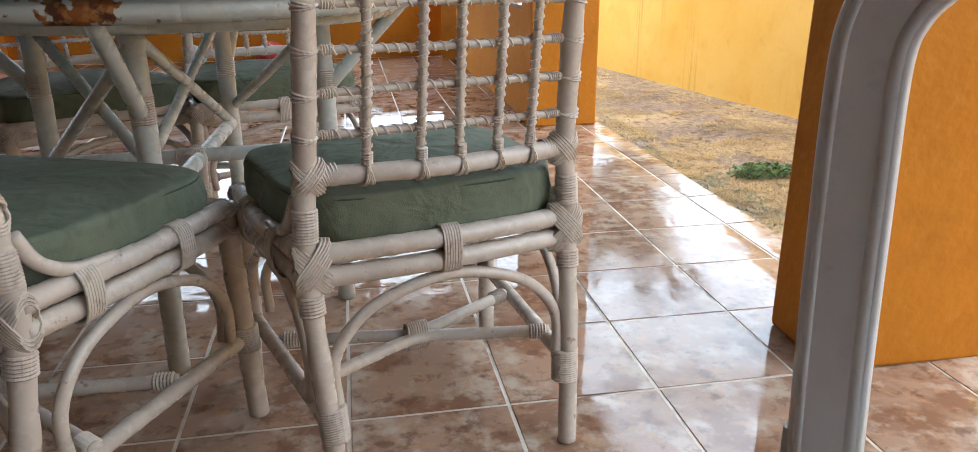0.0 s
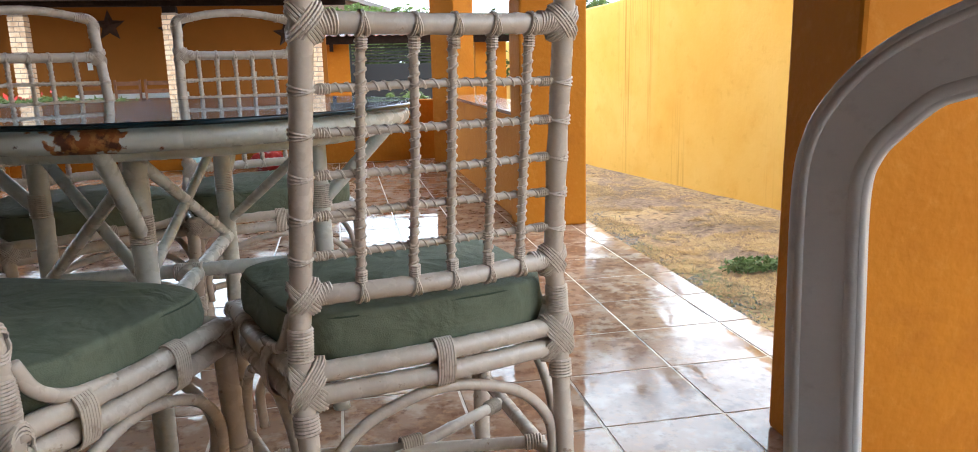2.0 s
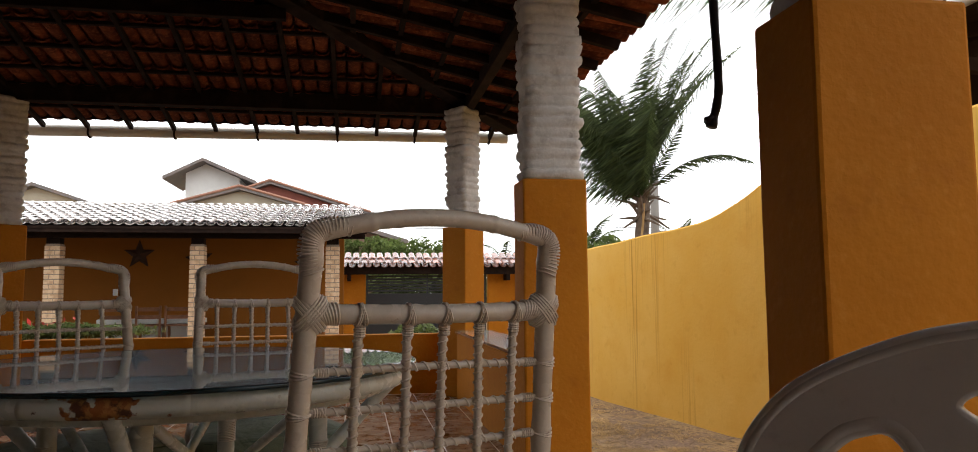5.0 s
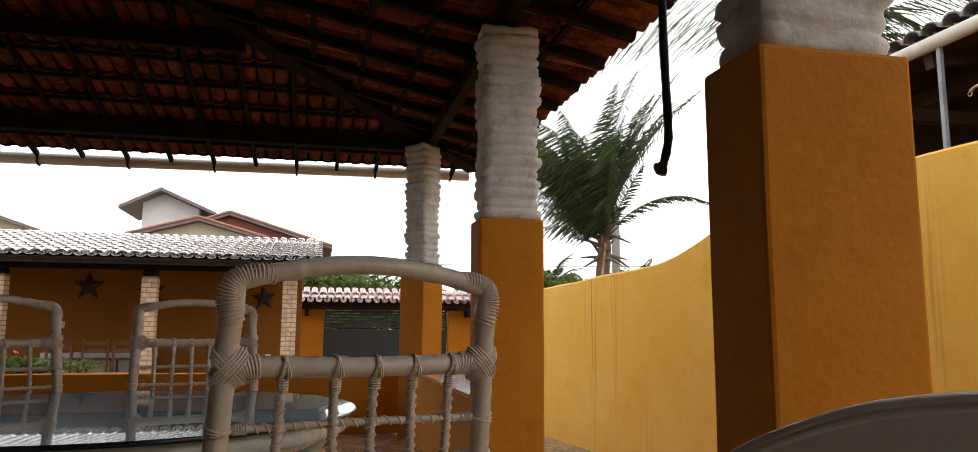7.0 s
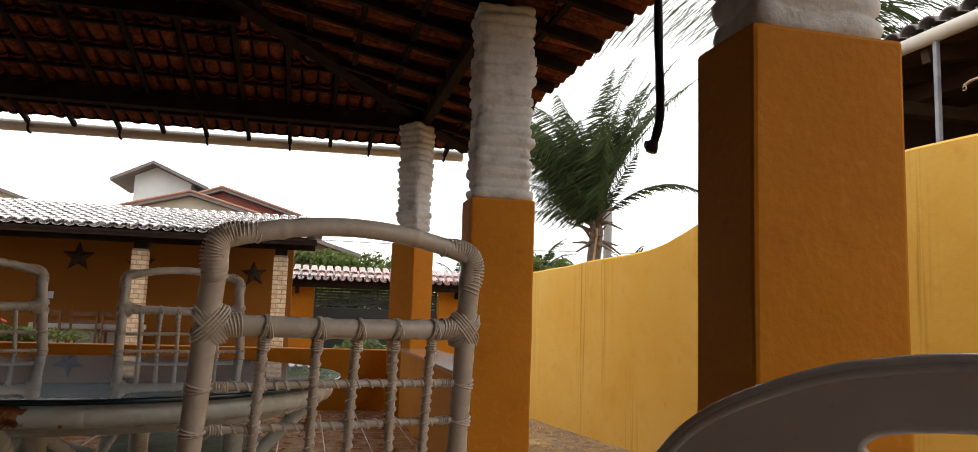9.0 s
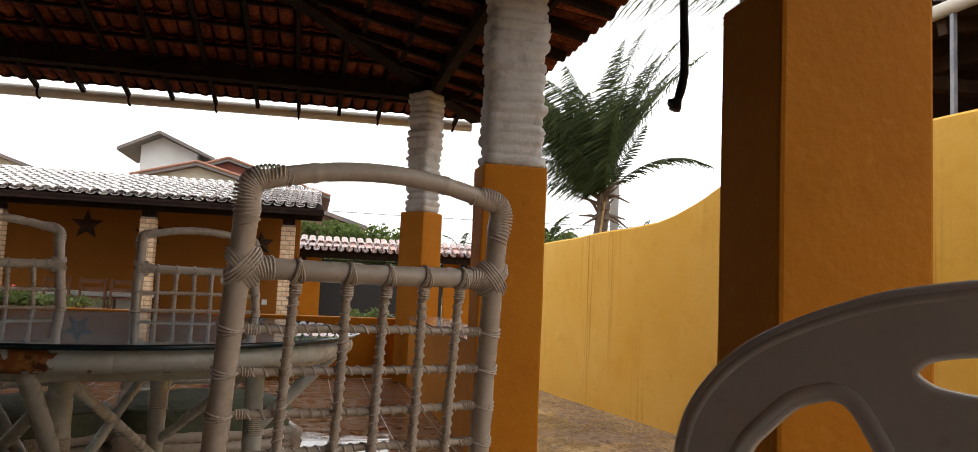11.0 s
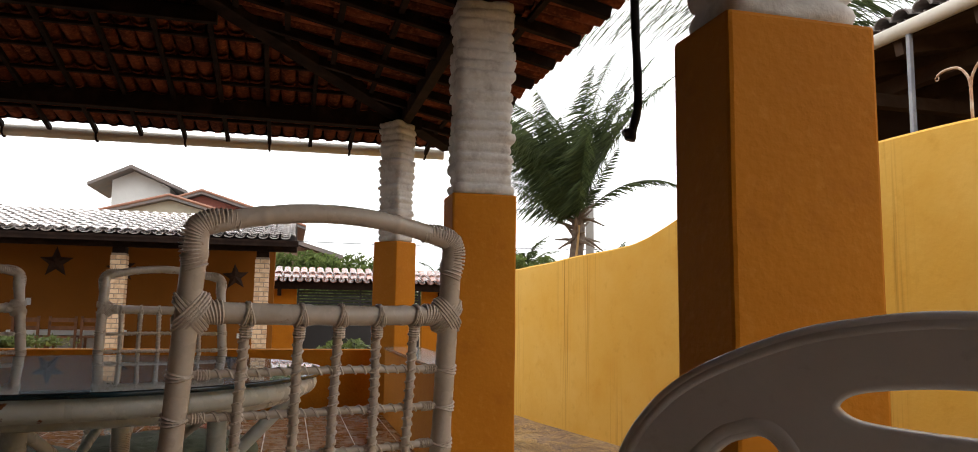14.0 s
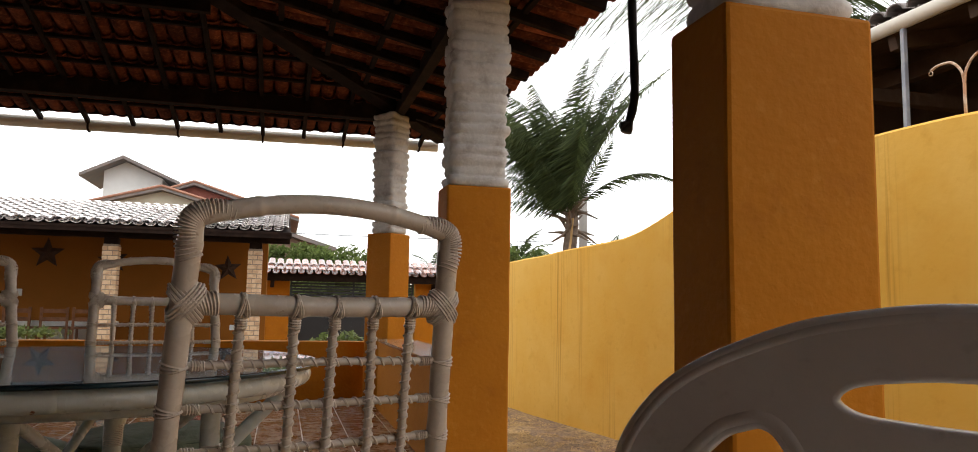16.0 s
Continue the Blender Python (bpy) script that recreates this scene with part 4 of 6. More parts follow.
# x, y of the back's middle and the turn, in degrees
CHAIRS = [
    (0.103, 1.181, 15.5, 1.0, 1.0),
    (-0.724, 1.088, -23.2, 1.05, 1.015),
    (-0.387, 2.968, 196.7, 1.0, 1.0),
    (-1.006, 2.758, 215.5, 1.0, 1.0),
    (-1.325, 1.684, 262.0, 1.0, 1.0),
]
first = first_pad = None
for x, y, turn, wide, high in CHAIRS:
    m = pose(x, y, 0, 0, 0, turn) @ Matrix.Diagonal((wide, wide, high, 1.0))
    if first is None:
        first, first_pad = rattan_chair(m), seat_cushion(m)
    else:
        copy_thing(first, m)
        copy_thing(first_pad, m @ Matrix.Diagonal((1.0, 1.0, 0.972 if turn < 0 else 1.0, 1.0)))


# ---- glass table on a rattan base ----
TX, TY, TZ = -0.45, 1.97, 0.832
table = thing("dining_table", "round glass-topped dining table on a pale rattan base", "table", pose(TX, TY, 0))
bm = bmesh.new()
R, TH, n = 0.605, 0.010, 96
ringv = [[bm.verts.new((r * math.cos(2 * math.pi * k / n), r * math.sin(2 * math.pi * k / n), z)) for k in range(n)] for z, r in ((TZ - TH, R - 0.004), (TZ, R - 0.004))]
for k in range(n):
    bm.faces.new((ringv[0][k], ringv[0][(k + 1) % n], ringv[1][(k + 1) % n], ringv[1][k]))
bm.faces.new(list(reversed(ringv[0])))
bm.faces.new(ringv[1])
top = part("glass_top", bm, GLASS, table, "round clear glass top with a dark edge")
top.visible_shadow = False
bm = bmesh.new()
edge = []
for r, z in ((R - 0.0035, TZ - TH - 0.0004), (R, TZ - TH + 0.0015), (R, TZ - 0.0015), (R - 0.0035, TZ + 0.0004)):
    edge.append([bm.verts.new((r * math.cos(2 * math.pi * k / n), r * math.sin(2 * math.pi * k / n), z)) for k in range(n)])
for a, b in zip(edge, edge[1:] + edge[:1]):
    for k in range(n):
        bm.faces.new((a[k], a[(k + 1) % n], b[(k + 1) % n], b[k]))
part("edge_band", bm, GLASSEDGE, top, "dark polished glass edge", smooth=True)


def ring_path(r, z, n=72):
    return [(r * math.cos(2 * math.pi * k / n), r * math.sin(2 * math.pi * k / n), z) for k in range(n)]


def rusted():
    """Painted rattan with an irregular rust stain that spreads out from one spot of the ring."""
    m = material("rusted_rattan", (0.28, 0.085, 0.02), 0.6, tones=(((0.07, 0.02, 0.009), 0.95, 26, 0.46, 0.55), ((0.52, 0.24, 0.07), 0.6, 60, 0.5, 0.6)), bump=0.3, bump_scale=90)
    n, l = m.node_tree.nodes, m.node_tree.links
    bsdf = n["Principled BSDF"]
    rust = bsdf.inputs["Base Color"].links[0].from_socket
    co = n.new("ShaderNodeTexCoord")
    far = n.new("ShaderNodeVectorMath")
    far.operation = "DISTANCE"
    far.inputs[1].default_value = (0.565 * math.cos(radians(266.5)), 0.565 * math.sin(radians(266.5)), 0.80)
    l.new(co.outputs["Object"], far.inputs[0])
    tex = n.new("ShaderNodeTexNoise")
    tex.inputs["Scale"].default_value, tex.inputs["Detail"].default_value = 30, 4
    l.new(co.outputs["Object"], tex.inputs["Vector"])
    add = n.new("ShaderNodeMath")
    add.operation = "MULTIPLY_ADD"
    add.inputs[1].default_value = 0.34
    l.new(tex.outputs[0], add.inputs[0])
    l.new(far.outputs["Value"], add.inputs[2])
    ramp = n.new("ShaderNodeMapRange")
    ramp.inputs[1].default_value, ramp.inputs[2].default_value = 0.232, 0.246
    l.new(add.outputs[0], ramp.inputs[0])
    mix = n.new("ShaderNodeMix")
    mix.data_type = "RGBA"
    mix.inputs[7].default_value = (0.58, 0.59, 0.54, 1)
    l.new(ramp.outputs[0], mix.inputs[0])
    l.new(rust, mix.inputs[6])
    l.new(mix.outputs[2], bsdf.inputs["Base Color"])
    return m


RUST = rusted()
part("upper_ring", tube(bmesh.new(), ring_path(0.565, 0.799), 0.0225, 12, closed=True), TABLECANE, table, smooth=True)
part("lower_ring", tube(bmesh.new(), ring_path(0.515, 0.772), 0.0165, 12, closed=True), TABLECANE, table, smooth=True)
# rust-stained stretch of the ring
arc = [(0.5655 * math.cos(a), 0.5655 * math.sin(a), 0.799) for a in np.linspace(math.radians(252), math.radians(283), 24)]
part("rust_stain", tube(bmesh.new(), arc, lambda u: 0.0230 - 0.0010 * abs(2 * u - 1) ** 8, 12), RUST, table, "rust-stained stretch of the ring", smooth=True)
LEGR = 0.35
angs = (172, -92, 81, -4)      # four legs, seen from above


def on(a, r, z):
    return Vector((r * math.cos(radians(a)), r * math.sin(radians(a)), z))


def table_bar(name, p, q, r, knots=(0.45,)):
    return part(name, cane(bmesh.new(), [p, p.lerp(q, 0.5), q], r, knots, 4, 10), TABLECANE, table, smooth=True)


for a in angs:
    leg = part("table_leg", cane(bmesh.new(), [on(a, LEGR + 0.015, 0.0), on(a, LEGR, 0.4), on(a, LEGR - 0.005, 0.775)], 0.0238, (0.3, 0.7), 6, 14), TABLECANE, table, smooth=True)
    part("leg_binding", ribbed(bmesh.new(), on(a, LEGR, 0.565), on(a, LEGR, 0.625), 0.0238, 0.005), BIND, leg)
    bm = bmesh.new()
    for k in range(6):
        strand(bm, on(a, LEGR, 0.742 + 0.005 * k), (0.35, 0.2, 1), 0.0, 0.0262, 0.002, 5, 16)
    tagged(part("top_binding", bm, BIND, leg), kind="stuff")
    table_bar("strut", on(a, LEGR + 0.012, 0.59), on(a, 0.545, 0.782), 0.0175)
# crossed braces between the legs
LEFT, FRONT, FAR, RIGHT = angs
table_bar("brace", on(LEFT, LEGR - 0.012, 0.735), on(FRONT, LEGR - 0.012, 0.47), 0.0138)
table_bar("brace", on(LEFT, LEGR + 0.014, 0.385), on(FRONT, LEGR + 0.014, 0.72), 0.0148)
table_bar("brace", on(FRONT, LEGR - 0.03, 0.735), on(FAR, LEGR - 0.012, 0.435), 0.0138)
table_bar("brace", on(FRONT, LEGR - 0.06, 0.50), on(FAR, LEGR - 0.02, 0.73), 0.0125)
table_bar("brace", on(RIGHT, LEGR - 0.012, 0.735), on(FAR, LEGR + 0.012, 0.47), 0.0138)
# two stretchers that cross under the middle, bound where they meet
table_bar("stretcher", on(LEFT, LEGR, 0.395), on(RIGHT, LEGR, 0.425), 0.0185, (0.3, 0.7))
table_bar("stretcher", on(FRONT, LEGR, 0.385), on(FAR, LEGR, 0.43), 0.0195, (0.25, 0.62))
part("stretcher_binding", ribbed(bmesh.new(), on(LEFT, 0.035, 0.409), on(RIGHT, 0.035, 0.411), 0.0205, 0.005), BIND, table)
part("stretcher_binding", ribbed(bmesh.new(), on(FRONT, 0.035, 0.404), on(FAR, 0.035, 0.411), 0.0215, 0.005), BIND, table)


# ---- white plastic armchair close to the camera ----
def moulded_plate(name, outer, holes, thick, bevel, mat, parent):
    """A flat moulding with rounded edges and openings, in the x-z plane."""
    cu = bpy.data.curves.new(name, "CURVE")
    cu.dimensions, cu.fill_mode, cu.extrude, cu.bevel_depth, cu.bevel_resolution = "2D", "BOTH", thick, bevel, 3
    for loop in [outer] + holes:
        sp = cu.splines.new("POLY")
        sp.points.add(len(loop) - 1)
        for q, (x, z) in zip(sp.points, loop):
            q.co = (x, z, 0, 1)
        sp.use_cyclic_u = True
    tmp = new(name, cu)
    bpy.context.view_layer.update()
    me = bpy.data.meshes.new_from_object(tmp.evaluated_get(bpy.context.evaluated_depsgraph_get()))
    bpy.data.objects.remove(tmp)
    me.transform(Matrix.Rotation(radians(90), 4, "X"))
    me.materials.clear()
    me.materials.append(mat)
    ob = new(name, me)
    ob.parent = parent
    return ob


def flat(points, steps=6):
    return [(p.x, p.y) for p in smooth_path([(x, z, 0) for x, z in points], steps)]


def mirror(left):
    """Left half from the bottom up to the middle, mirrored round to the bottom of the other side."""
    return left + [(-x, z) for x, z in reversed(left[:-1])]


def strip(bm, pts, width, depth, normal):
    """A moulded strip with turned-back rims along pts."""
    cross = [(-0.5, 0.8), (-0.5, 0.0), (-0.44, -0.12), (0.44, -0.12), (0.5, 0.0), (0.5, 0.8), (0.42, 0.8), (0.40, 0.12), (-0.40, 0.12), (-0.42, 0.8)]
    pts, normal = [Vector(p) for p in pts], Vector(normal).normalized()
    rings = []
    for i, p in enumerate(pts):
        d = (pts[min(i + 1, len(pts) - 1)] - pts[max(i - 1, 0)]).normalized()
        side = d.cross(normal).normalized()
        rings.append([bm.verts.new(p + side * (u * width) - normal * (v * depth)) for u, v in cross])
    n = len(cross)
    for a, b in zip(rings, rings[1:]):
        for k in range(n):
            bm.faces.new((a[k], a[(k + 1) % n], b[(k + 1) % n], b[k]))
    bm.faces.new(list(reversed(rings[0])))
    bm.faces.new(rings[-1])
    bmesh.ops.recalc_face_normals(bm, faces=bm.faces)
    return bm


def plastic_chair(m):
    """The back faces -y, where the seat is."""
    ch = thing("plastic_chair", "white moulded plastic chair with an arched open back", "chair", m)
    C = 0.325
    half_out = [(u - C, z) for u, z in ((0.052, 0.34), (0.043, 0.50), (0.036, 0.68), (0.034, 0.80), (0.040, 0.846), (0.054, 0.878), (0.080, 0.910), (0.112, 0.934), (0.155, 0.955), (0.205, 0.973), (0.25, 0.982), (0.29, 0.987), (0.325, 0.988))]
    outer = flat(mirror(half_out), 5)
    hole = flat([(u - C, z) for u, z in ((0.108, 0.38), (0.099, 0.52), (0.091, 0.70), (0.088, 0.80), (0.096, 0.834), (0.112, 0.855), (0.135, 0.878), (0.153, 0.886), (0.167, 0.889), (0.181, 0.882), (0.195, 0.860), (0.211, 0.825), (0.235, 0.74), (0.250, 0.60), (0.250, 0.39))], 5)
    slot = [(u - C, z) for u, z in ((0.325, 0.891), (0.29, 0.893), (0.25, 0.897), (0.233, 0.903), (0.2245, 0.913), (0.232, 0.924), (0.25, 0.931), (0.29, 0.936), (0.325, 0.937))]
    slot = flat(slot + [(-x, z) for x, z in reversed(slot[1:-1])], 4)
    moulded_plate("back_panel", outer, [hole, [(-x, z) for x, z in hole], slot], 0.004, 0.005, PLASTIC, ch)
    # raised bead inside the rim, and the rim turned back round the arch
    def inset(d):
        n = len(outer)
        out = []
        for i, (x, z) in enumerate(outer):
            (xa, za), (xb, zb) = outer[max(i - 1, 0)], outer[min(i + 1, n - 1)]
            t = Vector((xb - xa, zb - za)).normalized()
            out.append((x + t.y * d, z - t.x * d))
        return out
    part("rim_bead", tube(bmesh.new(), [(x, -0.0035, z) for x, z in inset(0.0055)], 0.0068, 12), PLASTIC, ch, smooth=True)
    for s in (-1, 1):
        lip = []
        for (xa, za), (x, z), (xb, zb) in zip(hole[-1:] + hole[:-1], hole, hole[1:] + hole[:1]):
            t = Vector((xb - xa, zb - za)).normalized()
            lip.append((s * (x - t.y * 0.006), 0.0015, z + t.x * 0.006))
        part("opening_bead", tube(bmesh.new(), lip, 0.0118, 14, closed=True), PLASTIC, ch, smooth=True)
    bm = bmesh.new()
    rim = [[bm.verts.new((x, y, z)) for x, z in inset(d)] for y, d in ((0.0, 0.0005), (0.02, 0.0), (0.034, -0.004), (0.034, -0.0005), (0.02, 0.004), (0.0, 0.005))]
    for a, b in zip(rim, rim[1:] + rim[:1]):
        for k in range(len(a) - 1):
            bm.faces.new((a[k], a[k + 1], b[k + 1], b[k]))
    bmesh.ops.recalc_face_normals(bm, faces=bm.faces)
    part("back_rim", bm, PLASTIC, ch, smooth=True)
    bm = bmesh.new()
    bmesh.ops.create_grid(bm, x_segments=16, y_segments=14, size=1.0)
    for v in bm.verts:
        u, w = v.co.x, v.co.y
        v.co.x = u * (0.26 - 0.01 * w)
        v.co.y = -0.005 - (1 - w) * 0.22
        v.co.z = 0.40 + 0.02 * u ** 4 - 0.012 * w - 0.016 * (1 - u * u)
    bmesh.ops.solidify(bm, geom=bm.faces[:], thickness=0.006)
    part("seat", bm, PLASTIC, ch, smooth=True)
    part("seat_apron", strip(bmesh.new(), [(-0.25, -0.44, 0.385), (0, -0.45, 0.375), (0.25, -0.44, 0.385)], 0.05, 0.014, (0, -1, 0)), PLASTIC, ch, smooth=True)
    for s in (-1, 1):
        part("front_leg", strip(bmesh.new(), smooth_path([(s * 0.24, -0.42, 0.40), (s * 0.25, -0.43, 0.2), (s * 0.265, -0.45, 0.0)], 6), 0.055, 0.02, (s, -0.6, 0)), PLASTIC, ch, smooth=True)
        part("back_leg", strip(bmesh.new(), smooth_path([(s * 0.262, 0.0, 0.44), (s * 0.262, 0.02, 0.25), (s * 0.27, 0.08, 0.0)], 6), 0.055, 0.02, (0, -1, 0)), PLASTIC, ch, smooth=True)
    return ch


plastic_chair(pose(0.568, 0.366, -0.004, 0, 0, -45))


# ---- annex with veranda across the yard ----
annex = thing("annex", "ochre veranda building under a wet clay tile roof", "house", pose(0, 0, 0))
AX0, AX1, AY, AZ = -13.0, 0.15, 13.0, 2.12
part("back_wall", boxed(AX0, -0.24, 15.5, 15.7, GROUND - 0.1, 2.75, 0.01), OCHRE_SHADED, annex)
part("veranda_floor", boxed(AX0, 0.2, 12.9, 15.5, GROUND - 0.2, 0.03, 0.01), CONCRETE, annex)
tile_field("roof_tiles", (AX0, AY - 0.35, AZ + 0.02), (AX1, AY - 0.35, AZ + 0.02), 3.3, 0.205, SHEENCLAY, annex, label="wet clay barrel tiles with white sky sheen in their colour", seed=5, deep=0.5, tip=0.040)
bm = bmesh.new()
vs = [(AX1, AY - 0.35, AZ - 0.0), (AX0, AY - 0.35, AZ), (AX0, 16.0, AZ + 0.69), (AX1, 16.0, AZ + 0.69)]
raw("roof_deck", vs + [(x, y, z - 0.04) for x, y, z in vs], [(0, 1, 2, 3), (7, 6, 5, 4), (0, 4, 5, 1), (1, 5, 6, 2), (2, 6, 7, 3), (3, 7, 4, 0)], DARKWOOD, annex)
part("eaves_beam", boxed(AX0, AX1, AY + 0.0, AY + 0.12, AZ - 0.16, AZ - 0.01, 0.008), DARKWOOD, annex)
part("fascia", boxed(AX0, AX1 + 0.02, AY - 0.34, AY - 0.30, AZ - 0.10, AZ + 0.0, 0.004), DARKWOOD, annex)


def brick_pillar(x, y, w, z1):
    p = thing("brick_pillar", "slim veranda pillar of pale face brick", "pillar", pose(x, y, 0), "veranda pillars")
    part("core", boxed(-w / 2 + 0.008, w / 2 - 0.008, -w / 2 + 0.008, w / 2 - 0.008, GROUND, z1, 0.0), MORTAR, p)
    course, k, z = 0.078, 0, GROUND + 0.01
    while z < z1 - 0.06:
        cut = 0.66 if k % 2 else 0.34
        xs = [(-w / 2, -w / 2 + w * cut - 0.006), (-w / 2 + w * cut + 0.006, w / 2)]
        for a, b in xs:
            part("brick", boxed(a, b, -w / 2, w / 2, z, z + course - 0.016, 0.0), BRICK, p)
        z += course
        k += 1
    part("timber_cap", boxed(-0.1, 0.1, -0.1, 0.1, z1, z1 + 0.1, 0.0), DARKWOOD, p)
    return p


for x in (-7.08, -4.83, -2.61, -0.40):
    brick_pillar(x, 13.15, 0.23, 1.86)


def star(x, z, r, tilt):
    bm = bmesh.new()
    c0, c1 = bm.verts.new((0, -0.07, 0)), bm.verts.new((0, 0.0, 0))
    pts = []
    for k in range(10):
        a = math.pi / 2 + k * math.pi / 5 + radians(tilt)
        rr = r if k % 2 == 0 else r * 0.42
        pts.append(bm.verts.new((rr * math.cos(a), 0, rr * math.sin(a))))
    for k in range(10):
        bm.faces.new((c0, pts[k], pts[(k + 1) % 10]))
        bm.faces.new((c1, pts[(k + 1) % 10], pts[k]))
    bmesh.ops.recalc_face_normals(bm, faces=bm.faces)
    ob = part("wall_star", bm, STARMETAL)
    ob.matrix_world = pose(x, 15.49, z)
    return tagged(ob, "dark rusty metal star hung on the ochre wall", "wall ornament", "wall stars")


star(-4.16, 1.81, 0.30, 0)
star(-3.05, 1.72, 0.28, 8)
star(-0.98, 1.62, 0.265, 4)


def veranda_chair(x, y, turn):
    ch = thing("wooden_chair", "plain brown wooden chair on the veranda", "chair", pose(x, y, 0.03, 0, 0, turn), "veranda chairs")
    for sx in (-0.2, 0.2):
        part("leg", boxed(sx - 0.02, sx + 0.02, -0.2, -0.16, 0, 0.45, 0.0), BENCHWOOD, ch)
        part("back_post", boxed(sx - 0.018, sx + 0.018, 0.16, 0.2, 0, 0.80, 0.0), BENCHWOOD, ch)
    part("seat", boxed(-0.22, 0.22, -0.22, 0.22, 0.43, 0.46, 0.0), BENCHWOOD, ch)
    for z in (0.56, 0.70):
        part("back_slat", boxed(-0.2, 0.2, 0.17, 0.19, z, z + 0.07, 0.0), BENCHWOOD, ch)
    return ch


STEEL = material("grey_steel", (0.20, 0.21, 0.24), 0.5, tones=(((0.32, 0.32, 0.33), 0.7, 9, 0.45, 0.65),), bump=0.1)
BENCHWOOD = material("brown_chair_wood", (0.21, 0.095, 0.05), 0.7, spec=0.15, tones=(((0.07, 0.032, 0.015), 0.6, 8, 0.4, 0.7),), bump=0.2)
for x in (-4.25, -3.7, -3.2):
    veranda_chair(x, 14.6, 180 + 7 * math.sin(x * 5))
vb = thing("veranda_bench", "long low white-painted masonry bench on the veranda", "bench", pose(-3.8, 15.1, 0.03))
part("body", boxed(-0.86, 0.92, -0.2, 0.2, 0, 0.46, 0.01), HOUSEWALL, vb)
part("seat_slab", boxed(-0.9, 0.96, -0.24, 0.22, 0.46, 0.55, 0.012), HOUSEWALL, vb, "white painted slab")

# red patterned hammock hung up between the white pillar and a wall hook
def hammock():
    h = thing("hammock", "red patterned cotton hammock gathered and hung from a pillar", "hammock", pose(-2.30, 4.45, 0))
    bm = bmesh.new()
    rows, cols = 26, 30
    grid = []
    for i in range(rows + 1):
        f = i / rows
        z = 1.12 - 0.92 * f
        w = 0.035 + 0.17 * math.sin(math.pi * min(f * 0.75 + 0.08, 1)) ** 1.2
        ring = []
        for k in range(cols):
            a = 2 * math.pi * k / cols
            fold = 1 + 0.22 * math.sin(a * 6 + f * 2.2) * min(1, f * 4)
            ring.append(bm.verts.new((0.12 * f + w * fold * math.cos(a), 0.5 * w * fold * math.sin(a), z + 0.01 * math.sin(a * 3))))
        grid.append(ring)
    for a, b in zip(grid, grid[1:]):
        for k in range(cols):
            bm.faces.new((a[k], a[(k + 1) % cols], b[(k + 1) % cols], b[k]))
    bm.faces.new(grid[0])
    bm.faces.new(list(reversed(grid[-1])))
    bmesh.ops.recalc_face_normals(bm, faces=bm.faces)
    cloth = material("red_patterned_cotton", (0.22, 0.012, 0.012), 0.85, tones=(((0.05, 0.006, 0.008), 0.9, 9, 0.48, 0.54), ((0.55, 0.42, 0.38), 0.9, 13, 0.6, 0.63), ((0.45, 0.07, 0.015), 0.8, 7, 0.58, 0.64)), bump=0.3, bump_scale=300, spec=0.1)
    part("cloth", bm, cloth, h, smooth=True)
    part("rope", tube(bmesh.new(), [(0, 0, 1.11), (-0.03, -0.02, 1.3), (-0.045, -0.035, 1.52)], 0.008, 8), BENCHWOOD, h, "brown cord", smooth=True)


hammock()

# a ball and a crumpled cloth on the floor by the far parapet
BLUEBALL = material("light_blue_plastic", (0.25, 0.52, 0.60), 0.35, tones=(((0.5, 0.65, 0.68), 0.7, 12, 0.5, 0.6),), bump=0.1)
bm = bmesh.new()
bmesh.ops.create_icosphere(bm, subdivisions=3, radius=0.085)
ball = tagged(part("toy_ball", bm, BLUEBALL, smooth=True), "light blue plastic ball on the wet floor", "ball")
ball.matrix_world = pose(-1.40, 7.38, 0.085)
bm = bmesh.new()
bmesh.ops.create_icosphere(bm, subdivisions=4, radius=0.13)
for v in bm.verts:
    k = 1 + 0.45 * noise.noise(v.co * 9) + 0.2 * noise.noise(v.co * 22)
    v.co = Vector((v.co.x * k * 1.25, v.co.y * k, max(v.co.z * k * 0.85 + 0.07, 0.0)))
rag = tagged(part("floor_cloth", bm, material("red_rag_cotton", (0.50, 0.06, 0.05), 0.9, tones=(((0.62, 0.45, 0.42), 0.8, 14, 0.55, 0.6), ((0.25, 0.02, 0.02), 0.7, 8, 0.45, 0.6)), bump=0.4, bump_scale=300, spec=0.1), smooth=True), "crumpled red and white cloth on the floor", "cloth")
rag.matrix_world = pose(-0.72, 7.42, 0.0)

# light switch on the annex wall, and the cable across the street
sw = thing("light_switch", "white plastic light switch on the ochre annex wall", "switch", pose(-4.57, 15.49, 1.08))
part("plate", boxed(-0.045, 0.045, -0.012, 0.0, -0.065, 0.065, 0.004), HOUSEWALL, sw)
part("rocker", boxed(-0.015, 0.015, -0.018, -0.012, -0.025, 0.025, 0.002), HOUSEWALL, sw)
for x, z, mat, label in ((-1.645, 0.872, BEIGE, "yellowed plastic wall socket plate"), (-0.85, 0.475, HOUSEWALL, "small white wall socket plate")):
    tagged(part("wall_socket", boxed(x - 0.05, x + 0.05, 15.486, 15.5, z - 0.05, z + 0.05, 0.004), mat), label + " on the annex wall", "socket")
